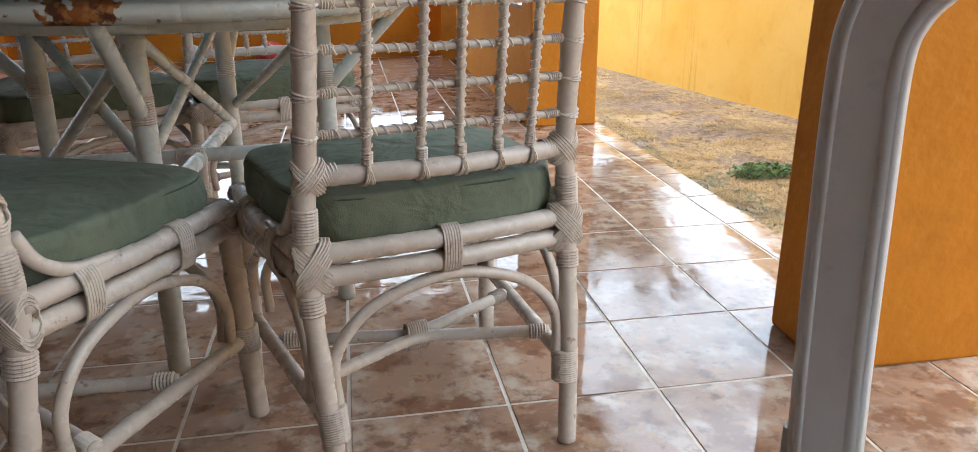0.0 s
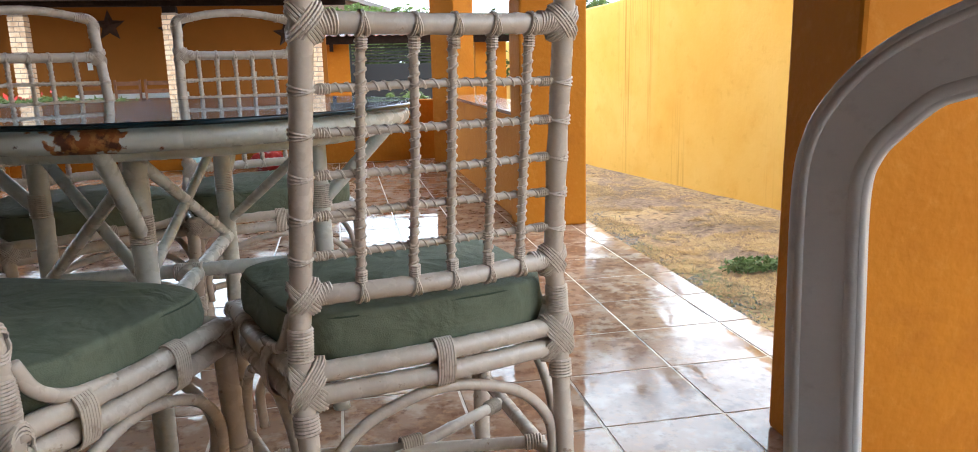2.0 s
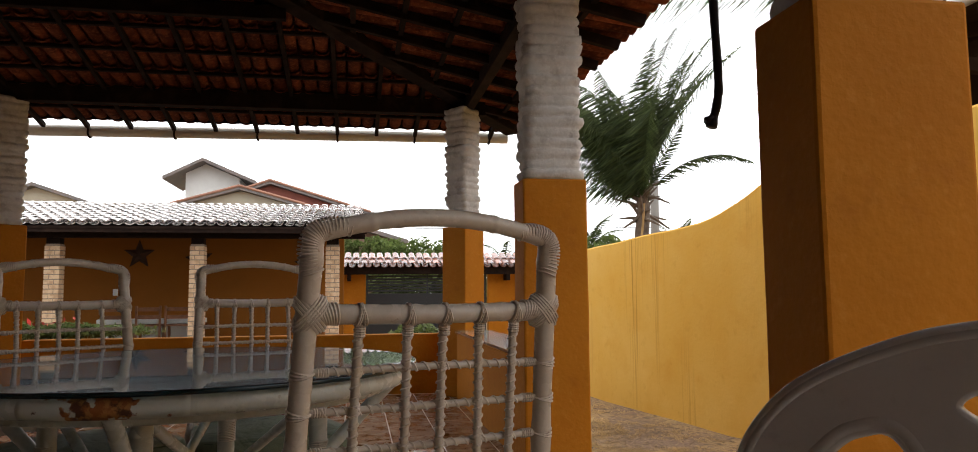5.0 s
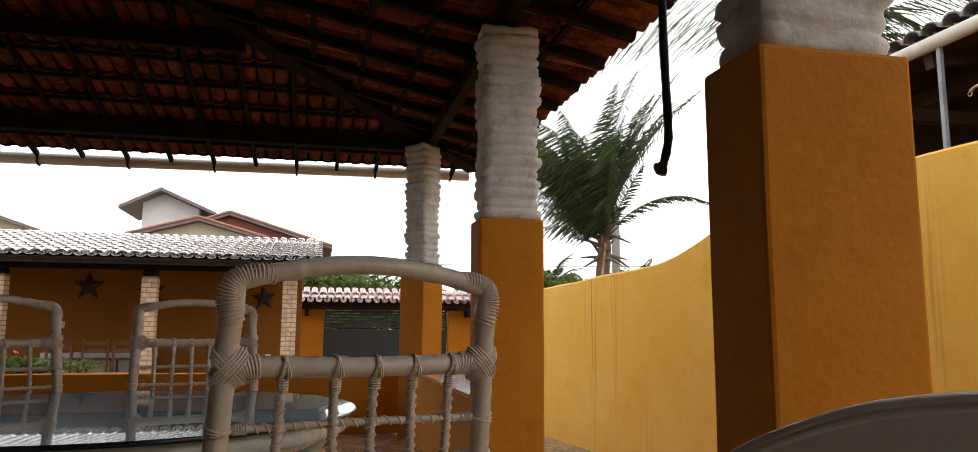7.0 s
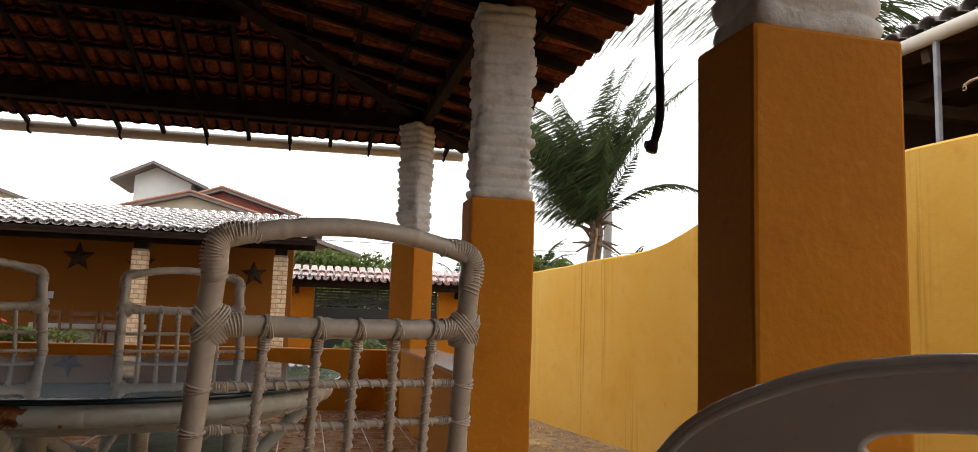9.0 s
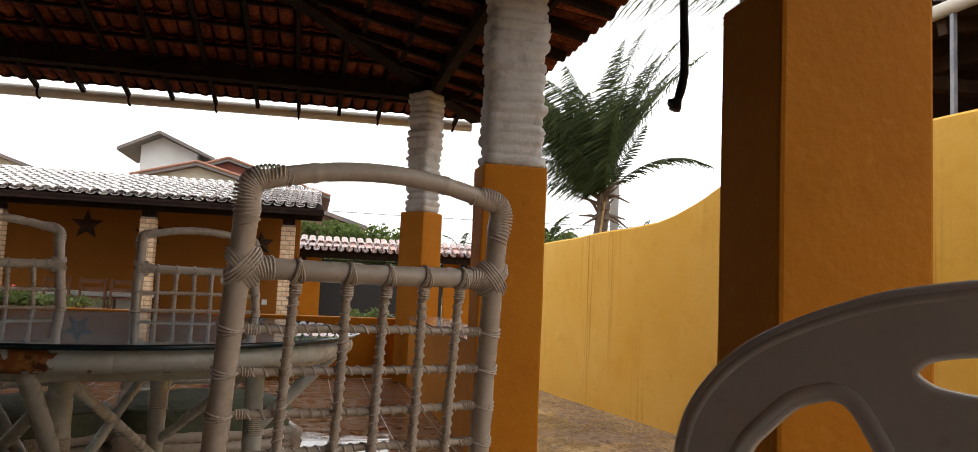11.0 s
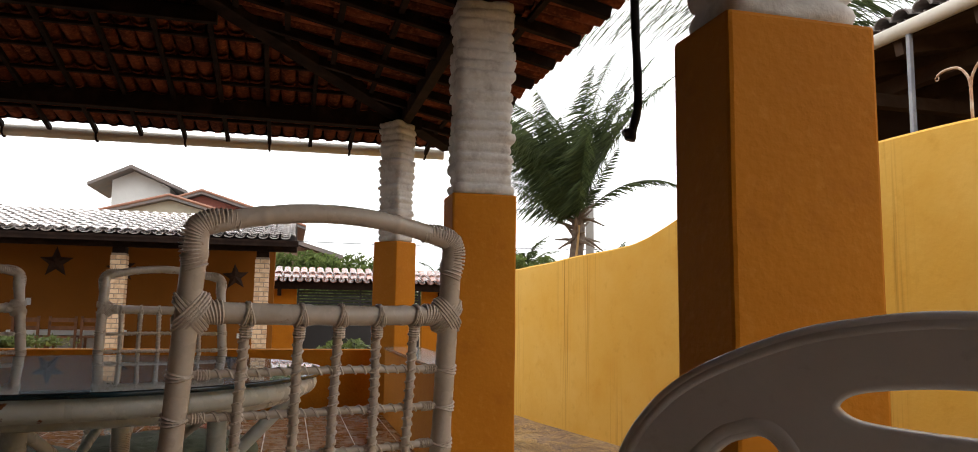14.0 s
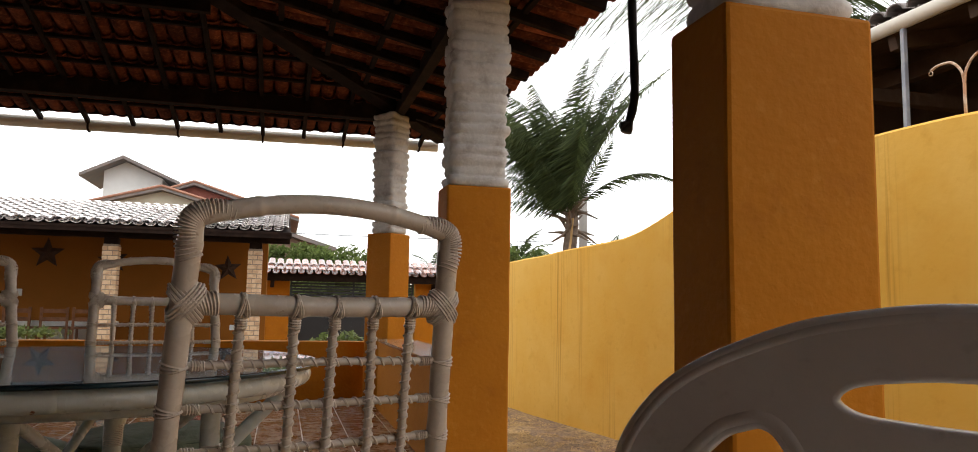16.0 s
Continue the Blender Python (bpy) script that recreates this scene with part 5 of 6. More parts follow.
cable = tagged(part("overhead_cable", tube(bmesh.new(), [(-12.0 + 1.5 * i, 18.4, 2.62 + 0.004 * (i - 9) ** 2) for i in range(19)], 0.009, 6), RUBBER, smooth=True), "thin dark overhead cable across the street", "cable", kind="structure")

# planter with leafy plants and red flowers
planter = thing("planter", "long ochre masonry planter in the yard", "planter", pose(0, 0, 0))
part("box", boxed(-8.0, -2.42, 10.8, 11.3, GROUND - 0.05, 0.42, 0.01), ORANGE, planter)


def leaf_cloud(name, centre, size, count, leaf, mat, label, category, seed, shape=None):
    """A loose mass of small leaves."""
    r = random.Random(seed)
    verts, faces = [], []
    for _ in range(count):
        while True:
            p = Vector((r.uniform(-1, 1), r.uniform(-1, 1), r.uniform(-1, 1)))
            if p.length <= 1:
                break
        p = p * (0.55 + 0.45 * r.random()) / max(p.length, 0.2) * p.length ** 0.35
        q = Vector((centre[0] + p.x * size[0], centre[1] + p.y * size[1], centre[2] + p.z * size[2]))
        lump = noise.noise(q * 1.1 / max(size[2], 0.3)) * 0.35
        q.z += lump * size[2]
        a = Vector((r.uniform(-1, 1), r.uniform(-1, 1), r.uniform(-0.3, 1))).normalized()
        b = a.cross(Vector((r.uniform(-1, 1), r.uniform(-1, 1), r.uniform(-1, 1)))).normalized()
        s = leaf * r.uniform(0.6, 1.3)
        k = len(verts)
        verts += [tuple(q - a * s), tuple(q + b * s * 0.4), tuple(q + a * s), tuple(q - b * s * 0.4)]
        faces.append((k, k + 1, k + 2, k + 3))
    ob = raw(name, verts, faces, mat)
    return tagged(ob, label, category, kind="stuff")


leaf_cloud("planter_greenery", (-5.2, 11.05, 0.53), (2.75, 0.25, 0.14), 7000, 0.045, LEAF, "low leafy plants growing in the planter", "plants", 11)
leaf_cloud("planter_flowers", (-4.6, 11.0, 0.68), (1.7, 0.2, 0.07), 45, 0.05, REDFLOWER, "red flowers among the leaves", "flowers", 12)
leaf_cloud("yard_bush", (0.75, 9.6, 0.45), (0.42, 0.25, 0.2), 500, 0.05, LEAF, "small yellow-green shrub beyond the parapet", "shrub", 13)

leaf_cloud("street_hedge", (1.8, 18.6, 0.9), (2.6, 0.5, 0.9), 5200, 0.11, LEAF, "dense green hedge in the street behind the gate", "hedge", 17)

# ---- gate with its own little tiled roof, and the street wall ----
GY = 17.0
gate = thing("street_gate", "black metal street gate, solid below and barred above", "gate", pose(0, 0, 0))
part("lower_panel", boxed(0.25, 2.95, GY, GY + 0.03, LAWN + 0.04, 1.02, 0.004), BLACKPAINT, gate)
for i in range(7):
    part("bar", boxed(0.25, 2.95, GY, GY + 0.02, 1.06 + i * 0.065, 1.102 + i * 0.065, 0.0), BLACKPAINT, gate)
for x in (0.25, 1.6, 2.93):
    part("upright", boxed(x - 0.02, x + 0.02, GY - 0.005, GY + 0.035, LAWN - 0.1, 1.5, 0.0), BLACKPAINT, gate)
tagged(part("wall_street", boxed(-0.3, 0.22, GY, GY + 0.2, LAWN - 0.1, 1.5, 0.01), ORANGE), "ochre street wall beside the gate", "wall", kind="structure")
tagged(part("wall_street_side", boxed(3.0, 3.7, GY, GY + 0.2, LAWN - 0.1, 1.5, 0.01), ORANGE), "ochre street wall beside the gate", "wall", kind="structure")
groof = thing("gate_roof", "narrow wet clay tile roof over the gate", "roof", pose(0, 0, 0))
tile_field("roof_tiles", (-0.35, GY - 0.5, 1.60), (3.75, GY - 0.5, 1.60), 0.75, 0.42, GATECLAY, groof, seed=8, deep=0.6)
part("beam", boxed(-0.3, 3.7, GY - 0.4, GY - 0.28, 1.44, 1.58, 0.0), DARKWOOD, groof)
part("beam", boxed(-0.3, 3.7, GY + 0.05, GY + 0.2, 1.5, 1.7, 0.0), DARKWOOD, groof)
for x in (-0.15, 3.4):
    part("bracket", boxed(x - 0.04, x + 0.04, GY - 0.4, GY + 0.0, 1.30, 1.44, 0.0), DARKWOOD, groof)

# ---- houses beyond ----
def gable(x0, x1, xp, y0, y1, z0, z1, zp, wall, roofmat, label, over=0.35, trim=True):
    """A house end: wall up to the eaves at z0 and z1 and a two-pitched roof with its peak zp at xp."""
    h = thing("house", label, "house", pose(0, 0, 0))
    v = [(x0, y0, GROUND), (x1, y0, GROUND), (x1, y0, z1), (xp, y0, zp), (x0, y0, z0)]
    v += [(x, y1, z) for x, y, z in v]
    raw("wall", v, [(0, 1, 2, 3, 4), (9, 8, 7, 6, 5), (0, 5, 6, 1), (1, 6, 7, 2), (4, 9, 5, 0)], wall, h)
    t = 0.13
    for xa, za, sgn in ((x0, z0, -1), (x1, z1, 1)):
        sl = (zp - za) / (xp - xa)
        xe = xa + sgn * over
        ze = za + sl * (xe - xa)
        w = [(xe, y0 - over, ze), (xp, y0 - over, zp + 0.02), (xp, y1, zp + 0.02), (xe, y1, ze)]
        w += [(x, y, z + t) for x, y, z in w]
        raw("roof_slope", w, [(3, 2, 1, 0), (4, 5, 6, 7), (0, 1, 5, 4), (1, 2, 6, 5), (2, 3, 7, 6), (3, 0, 4, 7)], roofmat, h)
        if trim:
            part("verge_tiles", tube(bmesh.new(), [(xe, y0 - over, ze + t + 0.02), (xp, y0 - over, zp + 0.04 + t)], 0.05, 8), VERGE, h)
    return h


BROWNWALL = material("brown_house_wall", (0.20, 0.12, 0.09), 0.8, tones=(((0.14, 0.09, 0.07), 0.6, 2, 0.4, 0.7),), bump=0.2)
VERGE = material("terracotta_verge", (0.34, 0.16, 0.10), 0.7, tones=(((0.2, 0.12, 0.09), 0.6, 4, 0.4, 0.7),))
gable(-7.08, -4.88, -6.28, 33.0, 36.0, 6.15, 5.95, 6.55, HOUSEWALL, GREYROOF, "white water-tower house top under an overhanging dark roof", over=0.75, trim=False)
gable(-6.55, -2.2, -4.4, 30.0, 33.0, 4.42, 4.42, 5.02, BEIGE, GREYROOF, "beige gabled house with terracotta verge tiles")
gable(-5.8, 0.25, -3.45, 31.5, 38.0, 4.65, 4.35, 5.48, material("red_brick_gable", (0.26, 0.08, 0.055), 0.8, tones=(((0.2, 0.06, 0.045), 0.6, 3, 0.4, 0.7),), bump=0.3), GREYROOF, "red gabled house with a weathered roof")
gable(-3.0, 1.35, -0.6, 25.0, 30.0, 2.75, 2.75, 3.32, BROWNWALL, GREYROOF, "low house with a weathered tile roof", trim=False)
gable(-13.6, -9.5, -11.7, 30.0, 36.0, 4.3, 4.3, 5.05, BEIGE, GREYROOF, "distant gabled house with a weathered roof", trim=False)

# ---- trees ----
def broad_tree(x, y, z, r, seed):
    t = thing("tree", "leafy green garden tree", "tree", pose(x, y, GROUND))
    part("trunk", tube(bmesh.new(), smooth_path([(0, 0, 0), (0.06, 0, z * 0.3), (0.0, 0.05, z * 0.75), (0.05, 0, z)], 5), lambda u: 0.13 * (1 - 0.6 * u), 9), BARK, t)
    rr = random.Random(seed)
    for k in range(5):
        a = k * 1.3 + rr.random()
        part("limb", tube(bmesh.new(), smooth_path([(0, 0, z * 0.6), (math.cos(a) * r * 0.4, math.sin(a) * r * 0.4, z * 0.85), (math.cos(a) * r * 0.7, math.sin(a) * r * 0.7, z * 1.05)], 4), lambda u: 0.05 * (1 - 0.7 * u), 6), BARK, t)
    verts, faces = [], []
    clumps = [(rr.uniform(-1, 1) * r, rr.uniform(-1, 1) * r, z + rr.uniform(-0.35, 0.35) * r, rr.uniform(0.28, 0.5) * r) for _ in range(14)]
    for cx, cy, cz, cr in clumps:
        for _ in range(230):
            d = Vector((rr.gauss(0, 1), rr.gauss(0, 1), rr.gauss(0, 1))).normalized() * cr * rr.uniform(0.5, 1.05)
            q = Vector((cx, cy, cz)) + d
            a = Vector((rr.uniform(-1, 1), rr.uniform(-1, 1), rr.uniform(-1, 1))).normalized()
            b = a.cross(Vector((0.3, 0.5, 0.8))).normalized()
            s = rr.uniform(0.05, 0.1)
            k = len(verts)
            verts += [tuple(q - a * s), tuple(q + b * s * 0.45), tuple(q + a * s), tuple(q - b * s * 0.45)]
            faces.append((k, k + 1, k + 2, k + 3))
    raw("crown", verts, faces, LEAF, t)
    return t


broad_tree(-0.2, 21.0, 1.9, 0.75, 1)
broad_tree(1.25, 22.0, 2.0, 0.95, 2)
broad_tree(2.35, 23.0, 1.9, 0.8, 3)
broad_tree(0.5, 21.6, 2.1, 0.9, 8)
broad_tree(1.85, 21.4, 2.0, 0.85, 9)


def frond(verts, faces, base, yaw, lift, length, droop, rr, width=0.33, step=0.05, hang=0.0, wind=0.0, blade=0.009):
    """A palm frond: a drooping midrib with many narrow hanging leaflets."""
    n = int(length / step)
    p, pitch = Vector(base), lift
    prev = None
    rib = []
    for i in range(n + 1):
        d = Vector((math.cos(yaw) * math.cos(pitch), math.sin(yaw) * math.cos(pitch), math.sin(pitch)))
        rib.append((p.copy(), d))
        p = p + d * step
        pitch -= droop * step * (0.4 + 1.4 * i / n)
    for i, (p, d) in enumerate(rib):
        side = d.cross(Vector((0, 0, 1))).normalized()
        t = i / n
        k = len(verts)
        w = 0.022 * (1 - t) + 0.004
        verts += [tuple(p - side * w), tuple(p + side * w), tuple(p + Vector((0, 0, -w)))]
        if i:
            faces += [(k - 3, k - 2, k + 1, k), (k - 2, k - 1, k + 2, k + 1), (k - 1, k - 3, k, k + 2)]
        if t < 0.12:
            continue
        ln = width * (math.sin(math.pi * min(t * 0.9 + 0.12, 1)) ** 0.6) * rr.uniform(0.85, 1.15)
        for s in (-1, 1):
            if wind:
                tip = p + side * s * ln * rr.uniform(0.4, 0.6) + d * ln * 0.3 + Vector((-ln * wind * rr.uniform(0.7, 1.2), 0, -ln * rr.uniform(0.5, 0.85)))
            else:
                tip = p + side * s * ln * (0.75 - 0.3 * hang) + d * ln * (0.62 + 0.2 * hang) + Vector((0, 0, -ln * rr.uniform(0.25 + 0.45 * hang, 0.6 + 0.6 * hang)))
            mid = p.lerp(tip, 0.5) + Vector((0, 0, 0.03))
            k = len(verts)
            verts += [tuple(p - d * blade), tuple(p + d * blade), tuple(mid + d * blade * 1.1), tuple(mid - d * blade * 1.1), tuple(tip)]
            faces += [(k, k + 1, k + 2, k + 3), (k + 3, k + 2, k + 4)]


def palm(x, y, height, size, count, seed, label, top=1.35, span=1.3, droop=0.75, hang=0.0):
    t = thing("palm_tree", label, "palm tree", pose(x, y, GROUND))
    rr = random.Random(seed)
    part("trunk", tube(bmesh.new(), [(0.03 * math.sin(k * 1.1), 0, height * k / 14) for k in range(15)], lambda u: 0.17 - 0.06 * u + 0.008 * math.sin(u * 90), 12), BARK, t)
    verts, faces = [], []
    for i in range(26):
        a, b = rr.uniform(0, 6.28), rr.uniform(-0.2, 1.0)
        q = Vector((0, 0, height - rr.uniform(0.0, 0.45)))
        e = q + Vector((math.cos(a), math.sin(a), b)) * rr.uniform(0.15, 0.38)
        k = len(verts)
        s = Vector((-math.sin(a), math.cos(a), 0)) * 0.04
        verts += [tuple(q - s), tuple(q + s), tuple(e + s * 0.4), tuple(e - s * 0.4), tuple(q + Vector((0, 0, 0.06))), tuple(e + Vector((0, 0, 0.02)))]
        faces += [(k, k + 1, k + 2, k + 3), (k, k + 3, k + 5, k + 4), (k + 1, k + 4, k + 5, k + 2)]
    raw("leaf_stubs", verts, faces, BARK, t)
    for i in range(count):
        f = i / count
        verts, faces = [], []
        yaw = i * 2.39996 + rr.uniform(-0.25, 0.25)
        lift = top - span * f + rr.uniform(-0.12, 0.12)
        frond(verts, faces, (0, 0, height), yaw, lift, size * rr.uniform(0.85, 1.1), droop + 0.35 * f, rr, width=(0.2 + 0.02 * hang) * size, step=size / (44 + 30 * hang), hang=hang)
        raw("frond", verts, faces, PALMLEAF, t)
    return t


def coconut_palm(x, y, height, seed):
    """A young palm whose upright fronds are blown over to one side, with old stubs under the crown."""
    t = thing("palm_tree", "coconut palm with a dense windblown green crown behind the wall", "palm tree", pose(x, y, GROUND))
    rr = random.Random(seed)
    part("trunk", tube(bmesh.new(), [(0.03 * math.sin(k * 1.1), 0, height * k / 14) for k in range(15)], lambda u: 0.17 - 0.05 * u + 0.008 * math.sin(u * 90), 12), BARK, t)
    for i in range(30):
        a, b = rr.uniform(0, 6.28), rr.uniform(-0.7, 1.3)
        q = Vector((0, 0, height - rr.uniform(-0.1, 0.45)))
        e = q + Vector((math.cos(a), math.sin(a), b)).normalized() * rr.uniform(0.3, 0.7)
        part("leaf_stub", tube(bmesh.new(), [q, q.lerp(e, 0.5) + Vector((0, 0, 0.03)), e], lambda u: 0.05 * (1 - 0.75 * u), 6), BARK, t)
    part("flower_stalk", tube(bmesh.new(), [(-0.12, -0.16, height - 1.0), (-0.06, -0.17, height - 0.55), (0.0, -0.12, height - 0.1)], 0.025, 8), STRAW, t, "pale yellow stalk")

    def leaf(yaw, lift, length, droop, width, hang, wind=0.0):
        verts, faces = [], []
        frond(verts, faces, (0, 0, height), yaw, lift, length, droop, rr, width=width, step=0.038, hang=hang, wind=wind, blade=0.0075)
        raw("frond", verts, faces, PALMLEAF, t)

    for i in range(58):
        yaw = i * 2.39996 + rr.uniform(-0.2, 0.2)
        side = math.cos(yaw)
        lift = rr.uniform(1.2, 1.52) if side > 0 else rr.uniform(1.0, 1.5)
        droop = (rr.uniform(0.08, 0.28) if side > 0 else rr.uniform(0.2, 0.48))
        leaf(yaw, lift, rr.uniform(2.0, 3.6), droop, rr.uniform(0.55, 0.8), 0.5, rr.uniform(0.2, 0.6))
    for yaw, lift, length in ((3.0, 0.75, 1.7), (3.4, 0.55, 1.5), (2.6, 0.95, 1.9), (3.9, 0.8, 1.6), (3.15, 0.35, 1.4), (4.4, 0.7, 1.3)):
        leaf(yaw, lift, length, 0.42, 0.6, 0.9, 0.3)
    leaf(-0.05, 0.82, 2.7, 0.47, 0.42, 0.25)
    leaf(0.2, 1.05, 1.95, 0.06, 0.42, 0.0)
    return t


coconut_palm(5.6, 14.0, 3.0, 21)
palm(7.7, 24.0, 2.6, 1.5, 16, 22, "low distant palm behind the wall")
palm(5.2, 26.0, 1.9, 1.7, 14, 23, "low distant palm behind the wall")
palm(9.9, 22.0, 2.5, 1.2, 14, 24, "low distant palm behind the wall")
big = thing("palm_tree", "palm with one long arching frond above the neighbour's wall", "palm tree", pose(7.0, 9.0, GROUND))
part("trunk", tube(bmesh.new(), [(0, 0, 0), (0.02, 0, 2.5), (0.0, 0, 5.25)], lambda u: 0.15 - 0.05 * u, 12), BARK, big)
rr = random.Random(77)
for yaw, lift, length, bend in ((3.14, 0.27, 4.1, 0.27), (2.9, 0.62, 3.9, 0.34), (3.9, 0.5, 2.4, 0.5), (5.6, 0.6, 2.5, 0.5), (0.9, 0.7, 2.4, 0.5), (-0.3, 0.35, 2.6, 0.55), (0.2, 0.9, 2.6, 0.6)):
    verts, faces = [], []
    frond(verts, faces, (0, 0, 5.2), yaw, lift, length, bend, rr, width=0.95, step=0.06, hang=0.7, blade=0.0045)
    raw("frond", verts, faces, PALMLEAF, big)
broad_tree(7.1, 22.0, 2.35, 0.75, 5)
broad_tree(9.7, 23.0, 2.4, 0.9, 6)
broad_tree(8.3, 22.5, 2.2, 0.6, 7)
pole = tagged(part("utility_pole", tube(bmesh.new(), [(6.9, 16.5, GROUND), (6.9, 16.5, 3.9)], 0.10, 12), GREYWALL, smooth=True), "grey concrete utility pole beyond the wall", "pole")

# ---- neighbour's roof behind the wall ----
nb = thing("neighbour_roof", "neighbour's dark timber lean-to with clay tiles and white gutter", "roof", GARDEN)
part("gutter_pipe", tube(bmesh.new(), [(4.0, 5.6, 2.94), (4.0, 0.0, 2.90)], 0.05, 14), PVC, nb, "white plastic gutter pipe", smooth=True)
tile_field("roof_tiles", (4.05, 5.6, 2.99), (4.05, 0.0, 2.96), 3.2, 0.22, GREYROOF, nb, seed=9)
TILT_UP = Matrix.Translation((4.05, 0, 2.9)) @ Matrix.Rotation(radians(-12.4), 4, "Y") @ Matrix.Translation((-4.05, 0, -2.9))
part("under_boards", boxed(4.05, 7.4, 0.0, 5.6, 2.89, 2.92, 0.0, TILT_UP), SHEDWOOD, nb)
for i in range(9):
    part("rafter", boxed(4.05, 7.4, 0.2 + i * 0.64, 0.27 + i * 0.64, 2.79, 2.89, 0.0, TILT_UP), SHEDWOOD, nb)
for x in (4.7, 5.6, 6.5):
    part("purlin", boxed(x, x + 0.09, 0.0, 5.6, 2.66 + 0.2 * (x - 4.05), 2.78 + 0.2 * (x - 4.05), 0.0), SHEDWOOD, nb)
part("post", boxed(3.99, 4.022, 3.905, 3.937, GROUND - 0.15, 2.93, 0.004), STEEL, nb, "grey steel post")
part("tie_beam", boxed(4.0, 7.2, 3.0, 3.1, 2.6, 2.7, 0.0), SHEDWOOD, nb)
part("tie_beam", boxed(4.0, 7.2, 4.6, 4.7, 2.6, 2.7, 0.0), SHEDWOOD, nb)
# dark boards added to block sky where the lean-to's underside lies in shade
part("back_wall", boxed(7.2, 7.4, 0.0, 5.6, GROUND, 3.62, 0.0), SHEDWOOD, nb, "dark panel added to close the sky gap behind the lean-to")
for x in (4.2, 4.7, 5.2, 5.7, 6.2, 6.7):
    part("end_board", boxed(x, x + 0.5, 5.5, 5.6, GROUND, 2.88 + 0.21 * (x - 4.05), 0.0), SHEDWOOD, nb, "dark board added to close the sky gap at the lean-to's end")

# rusty double bracket on top of the garden wall
IRON = material("rusty_white_iron", (0.55, 0.42, 0.30), 0.6, tones=(((0.35, 0.15, 0.06), 0.9, 18, 0.42, 0.58),), bump=0.4, bump_scale=120)
lamp = thing("wall_bracket", "rusty curved double iron bracket on the garden wall", "bracket", GARDEN @ pose(3.328, 2.865, 1.93))
part("stem", tube(bmesh.new(), [(0, 0, 0), (0, 0, 0.235)], 0.008, 8), IRON, lamp, smooth=True)
for s in (-1, 1):
    part("arm", tube(bmesh.new(), smooth_path([(0, 0, 0.2), (0, s * 0.015, 0.275), (0, s * 0.07, 0.335), (0, s * 0.15, 0.345), (0, s * 0.20, 0.33)], 6), 0.007, 8), IRON, lamp, smooth=True)
    part("hook_ring", tube(bmesh.new(), [(0, s * 0.20 + 0.012 * math.cos(a), 0.315 + 0.012 * math.sin(a)) for a in np.linspace(0, 5.8, 10)], 0.003, 6), IRON, lamp, smooth=True)

# ---- floor tiles ----
def tile_mesh(w, d, rise=0.0):
    bm = boxed(0.004, w - 0.004, 0.004, d - 0.004, -0.008, 0.0, 0.0015)
    for v in bm.verts:
        v.co.z += rise * v.co.x / w
    me = bpy.data.meshes.new("tile")
    bm.to_mesh(me)
    bm.free()
    me.materials.append(TILE)
    return me


FULL, CUT = tile_mesh(PITCH, PITCH), tile_mesh(EDGE - 1.235, PITCH, 0.004)
gx, gy = 0.245, 1.33
rest_v, rest_f = [], []
for i in range(-20, 4):
    for j in range(-16, 20):
        x, y = gx + PITCH * i, gy + PITCH * j
        w = PITCH if i < 3 else EDGE - 1.235
        if y + PITCH > FLOOR_Y1 + 0.2 or y < FLOOR_Y0 or x < FLOOR_X:
            continue
        if -8 <= i and -2 <= j:
            ob = new("tile", FULL if i < 3 else CUT)
            ob.matrix_world = pose(x, y, 0.0)
            ob.parent = floor
        else:
            k = len(rest_v)
            rest_v += [(x + a, y + b, c) for c in (0.0, -0.008) for a, b in ((0.003, 0.003), (w - 0.003, 0.003), (w - 0.003, PITCH - 0.003), (0.003, PITCH - 0.003))]
            rest_f += [(k, k + 1, k + 2, k + 3)] + [(k + q, k + 4 + q, k + 4 + (q + 1) % 4, k + (q + 1) % 4) for q in range(4)]
tagged(raw("outer_tiles", rest_v, rest_f, TILE, floor), kind="stuff")

# ---- dry grass and weeds ----
DEADGRASS = material("dead_grass", (0.22, 0.15, 0.09), 0.9, tones=(((0.17, 0.12, 0.07), 0.7, 9, 0.4, 0.7),), island=0.4, spec=0.1)


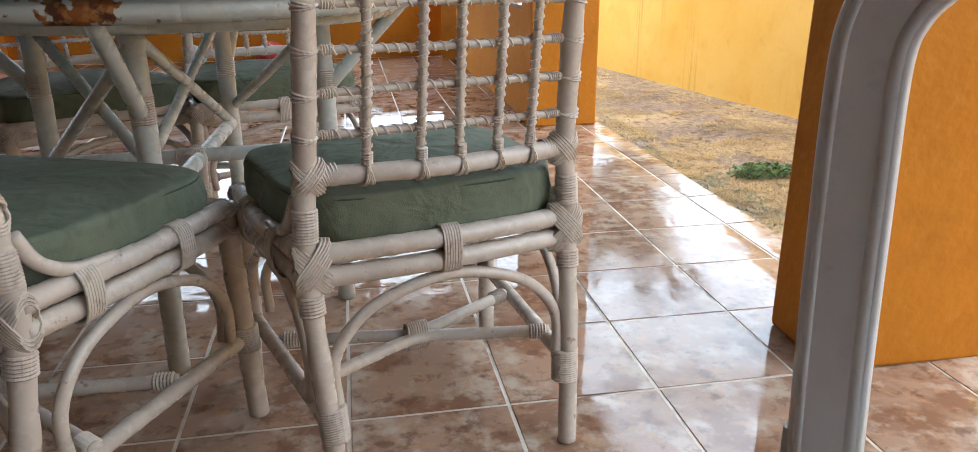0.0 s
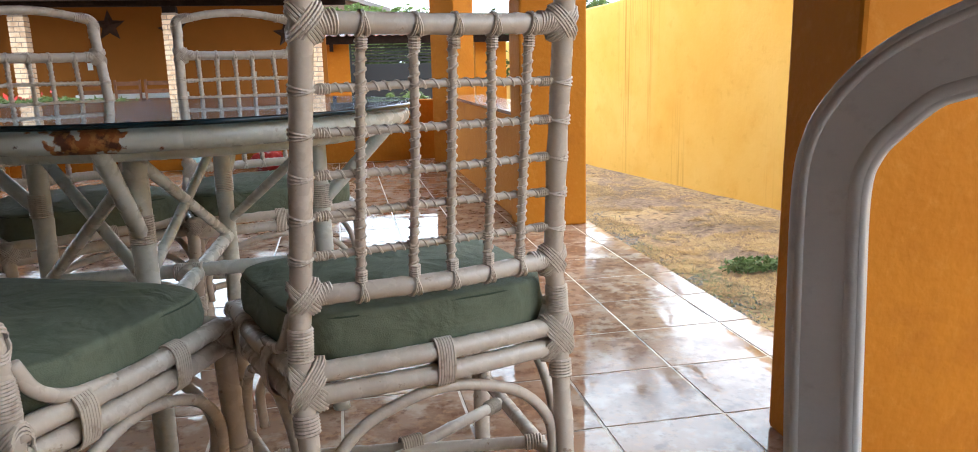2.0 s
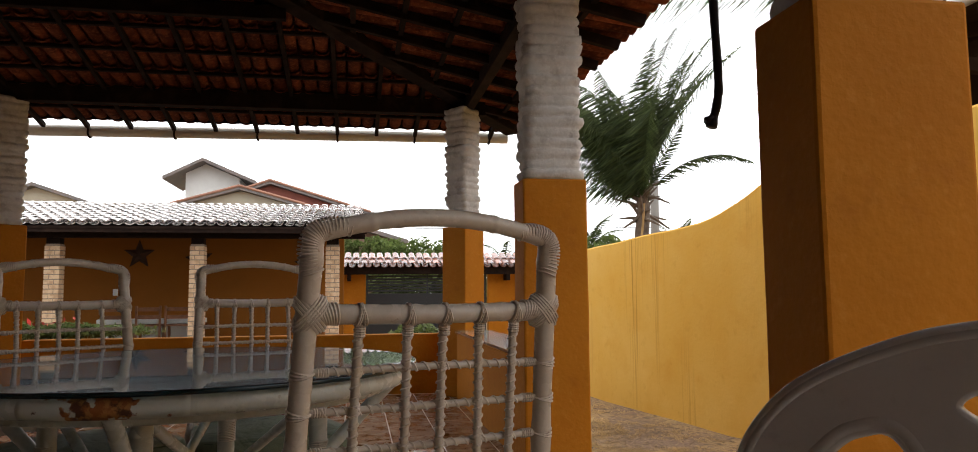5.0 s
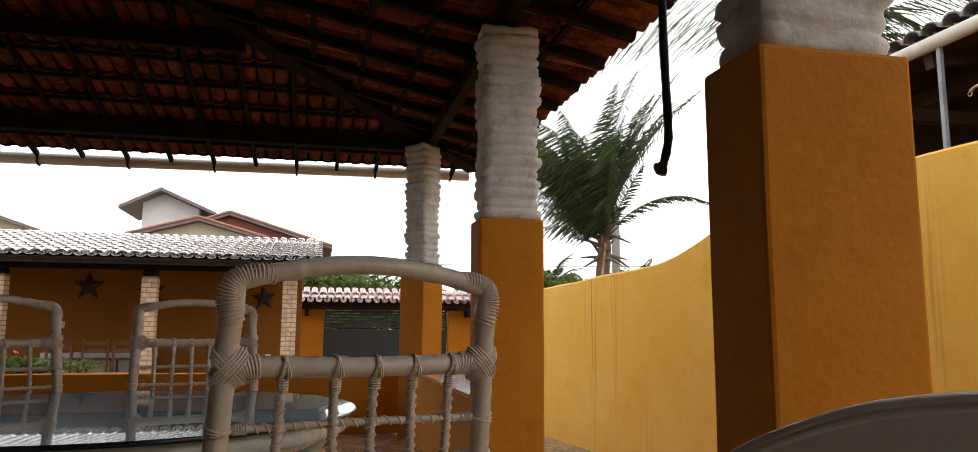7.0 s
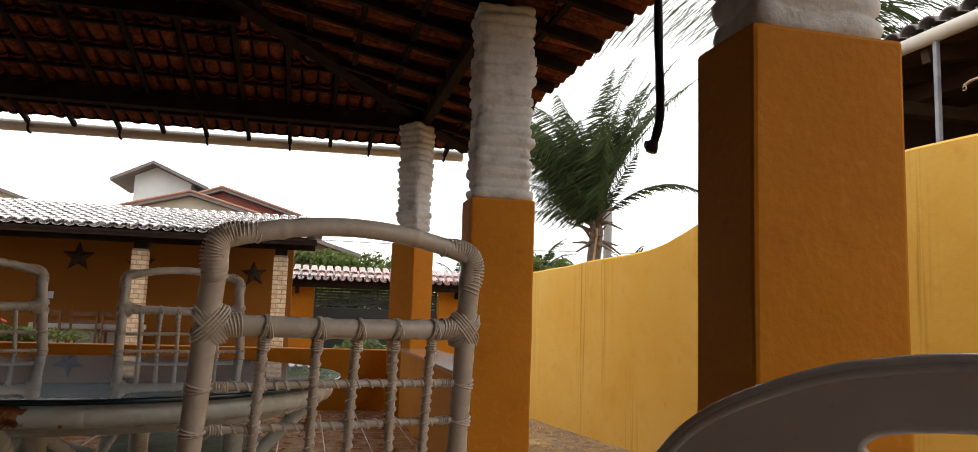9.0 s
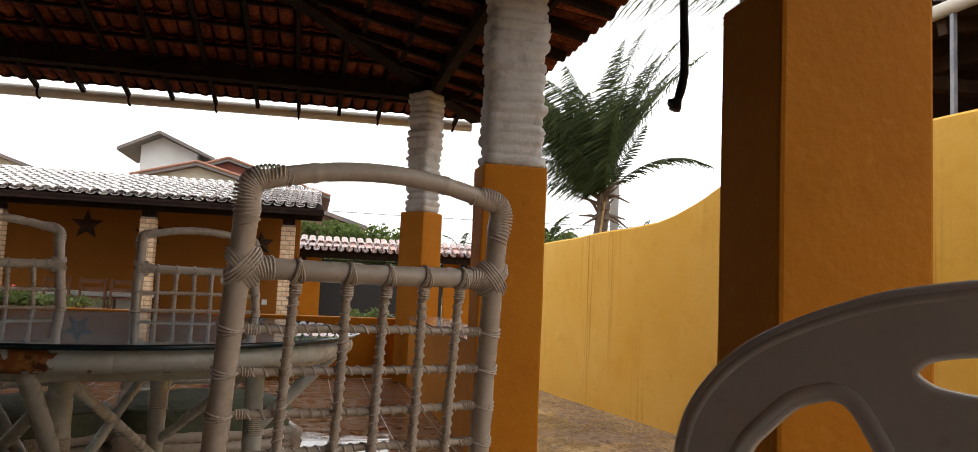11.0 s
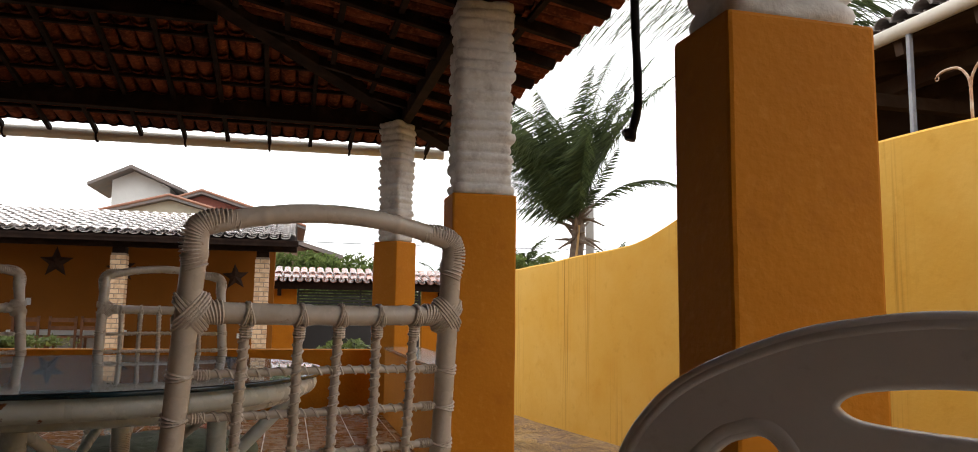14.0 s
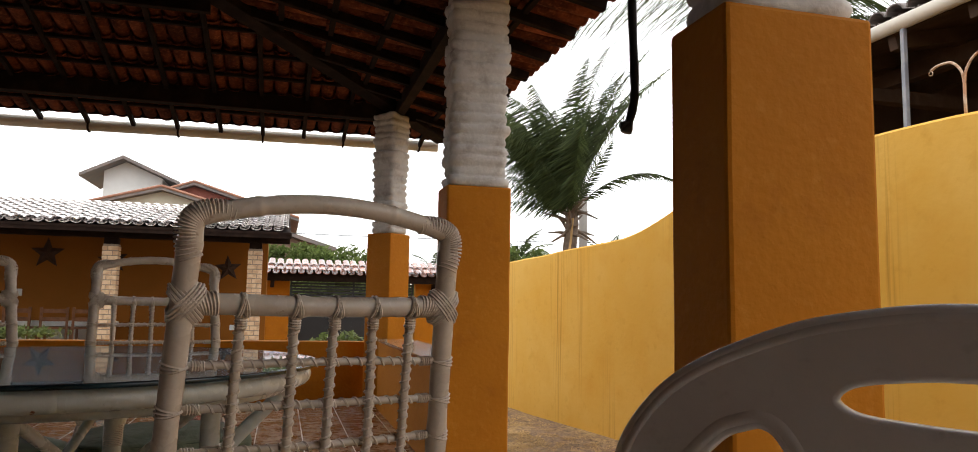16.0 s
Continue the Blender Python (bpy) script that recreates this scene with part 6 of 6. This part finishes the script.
def blades(name, region, count, h, mat, label, seed, lean=1.3):
    r = random.Random(seed)
    verts, faces = [], []
    for _ in range(count):
        x, y = r.uniform(region[0], region[1]), r.uniform(region[2], region[3])
        wall_gap = 3.43 + 0.155 * (10.1 - y) - x
        if wall_gap < 0.03 or wall_gap < 0.75 * r.random() + 0.25 * noise.noise((x * 2, y * 2, 4.0)):
            continue
        clump = noise.noise((x * 9, y * 9, seed + 2.5))
        if noise.noise((x * 1.6, y * 1.6, seed)) + 0.5 * clump < 0.02 + 0.25 * (r.random() - 0.5):
            continue
        a = r.uniform(0, 6.28)
        l = h * r.uniform(0.5, 1.5) * (1.0 + 0.9 * max(clump, 0))
        d = Vector((math.cos(a), math.sin(a), 0))
        s = Vector((-d.y, d.x, 0)) * 0.0014
        p = Vector((x, y, ground_z(x, y) + 0.002))
        m1 = p + d * l * 0.5 + Vector((0, 0, l * 0.28 / lean))
        e = p + d * l + Vector((0, 0, l * 0.5 / lean * r.uniform(0.1, 1.0)))
        k = len(verts)
        verts += [tuple(p - s), tuple(p + s), tuple(m1 + s), tuple(m1 - s), tuple(e)]
        faces += [(k, k + 1, k + 2, k + 3), (k + 3, k + 2, k + 4)]
    return tagged(raw(name, verts, faces, mat), label, "grass", kind="stuff")


blades("dry_grass", (1.6, 5.0, 1.6, 12.5), 300000, 0.040, STRAW, "short dry straw-coloured grass", 31)
blades("brown_grass", (1.6, 5.0, 1.6, 12.5), 60000, 0.045, DEADGRASS, "matted brown dead grass", 35)
blades("green_grass", (1.85, 2.45, 2.2, 7.0), 8000, 0.035, WEEDS, "sparse green grass by the platform edge", 32)
leaf_cloud("weed_patch", (2.70, 4.55, LAWN + 0.05), (0.30, 0.17, 0.045), 420, 0.028, WEEDS, "green weeds growing in the dry grass", "weeds", 33)


WETGRAVEL = material("wet_gravel", (0.15, 0.135, 0.12), 0.45, tones=(((0.26, 0.24, 0.21), 0.8, 30, 0.5, 0.6),), island=0.5)


def gravel(region, count, mat, label, seed):
    r = random.Random(seed)
    verts, faces = [], []
    for _ in range(count):
        x, y = region[0] + abs(r.gauss(0, region[1])), r.uniform(region[2], region[3])
        if noise.noise((x * 2.2, y * 2.2, seed)) < -0.05:
            continue
        z, q = ground_z(x, y), r.uniform(0.005, 0.018)
        k = len(verts)
        for i in range(6):
            a = i * math.pi / 3 + r.uniform(-0.3, 0.3)
            verts.append((x + q * math.cos(a) * r.uniform(0.7, 1.2), y + q * math.sin(a) * r.uniform(0.7, 1.2), z))
        verts.append((x + r.uniform(-0.3, 0.3) * q, y, z + q * r.uniform(0.6, 1.0)))
        faces += [(k + i, k + (i + 1) % 6, k + 6) for i in range(6)]
    return tagged(raw("gravel", verts, faces, mat), label, "gravel", kind="stuff")


gravel((1.85, 0.24, 1.6, 8.5), 5200, WETGRAVEL, "loose wet grey gravel along the platform edge", 36)
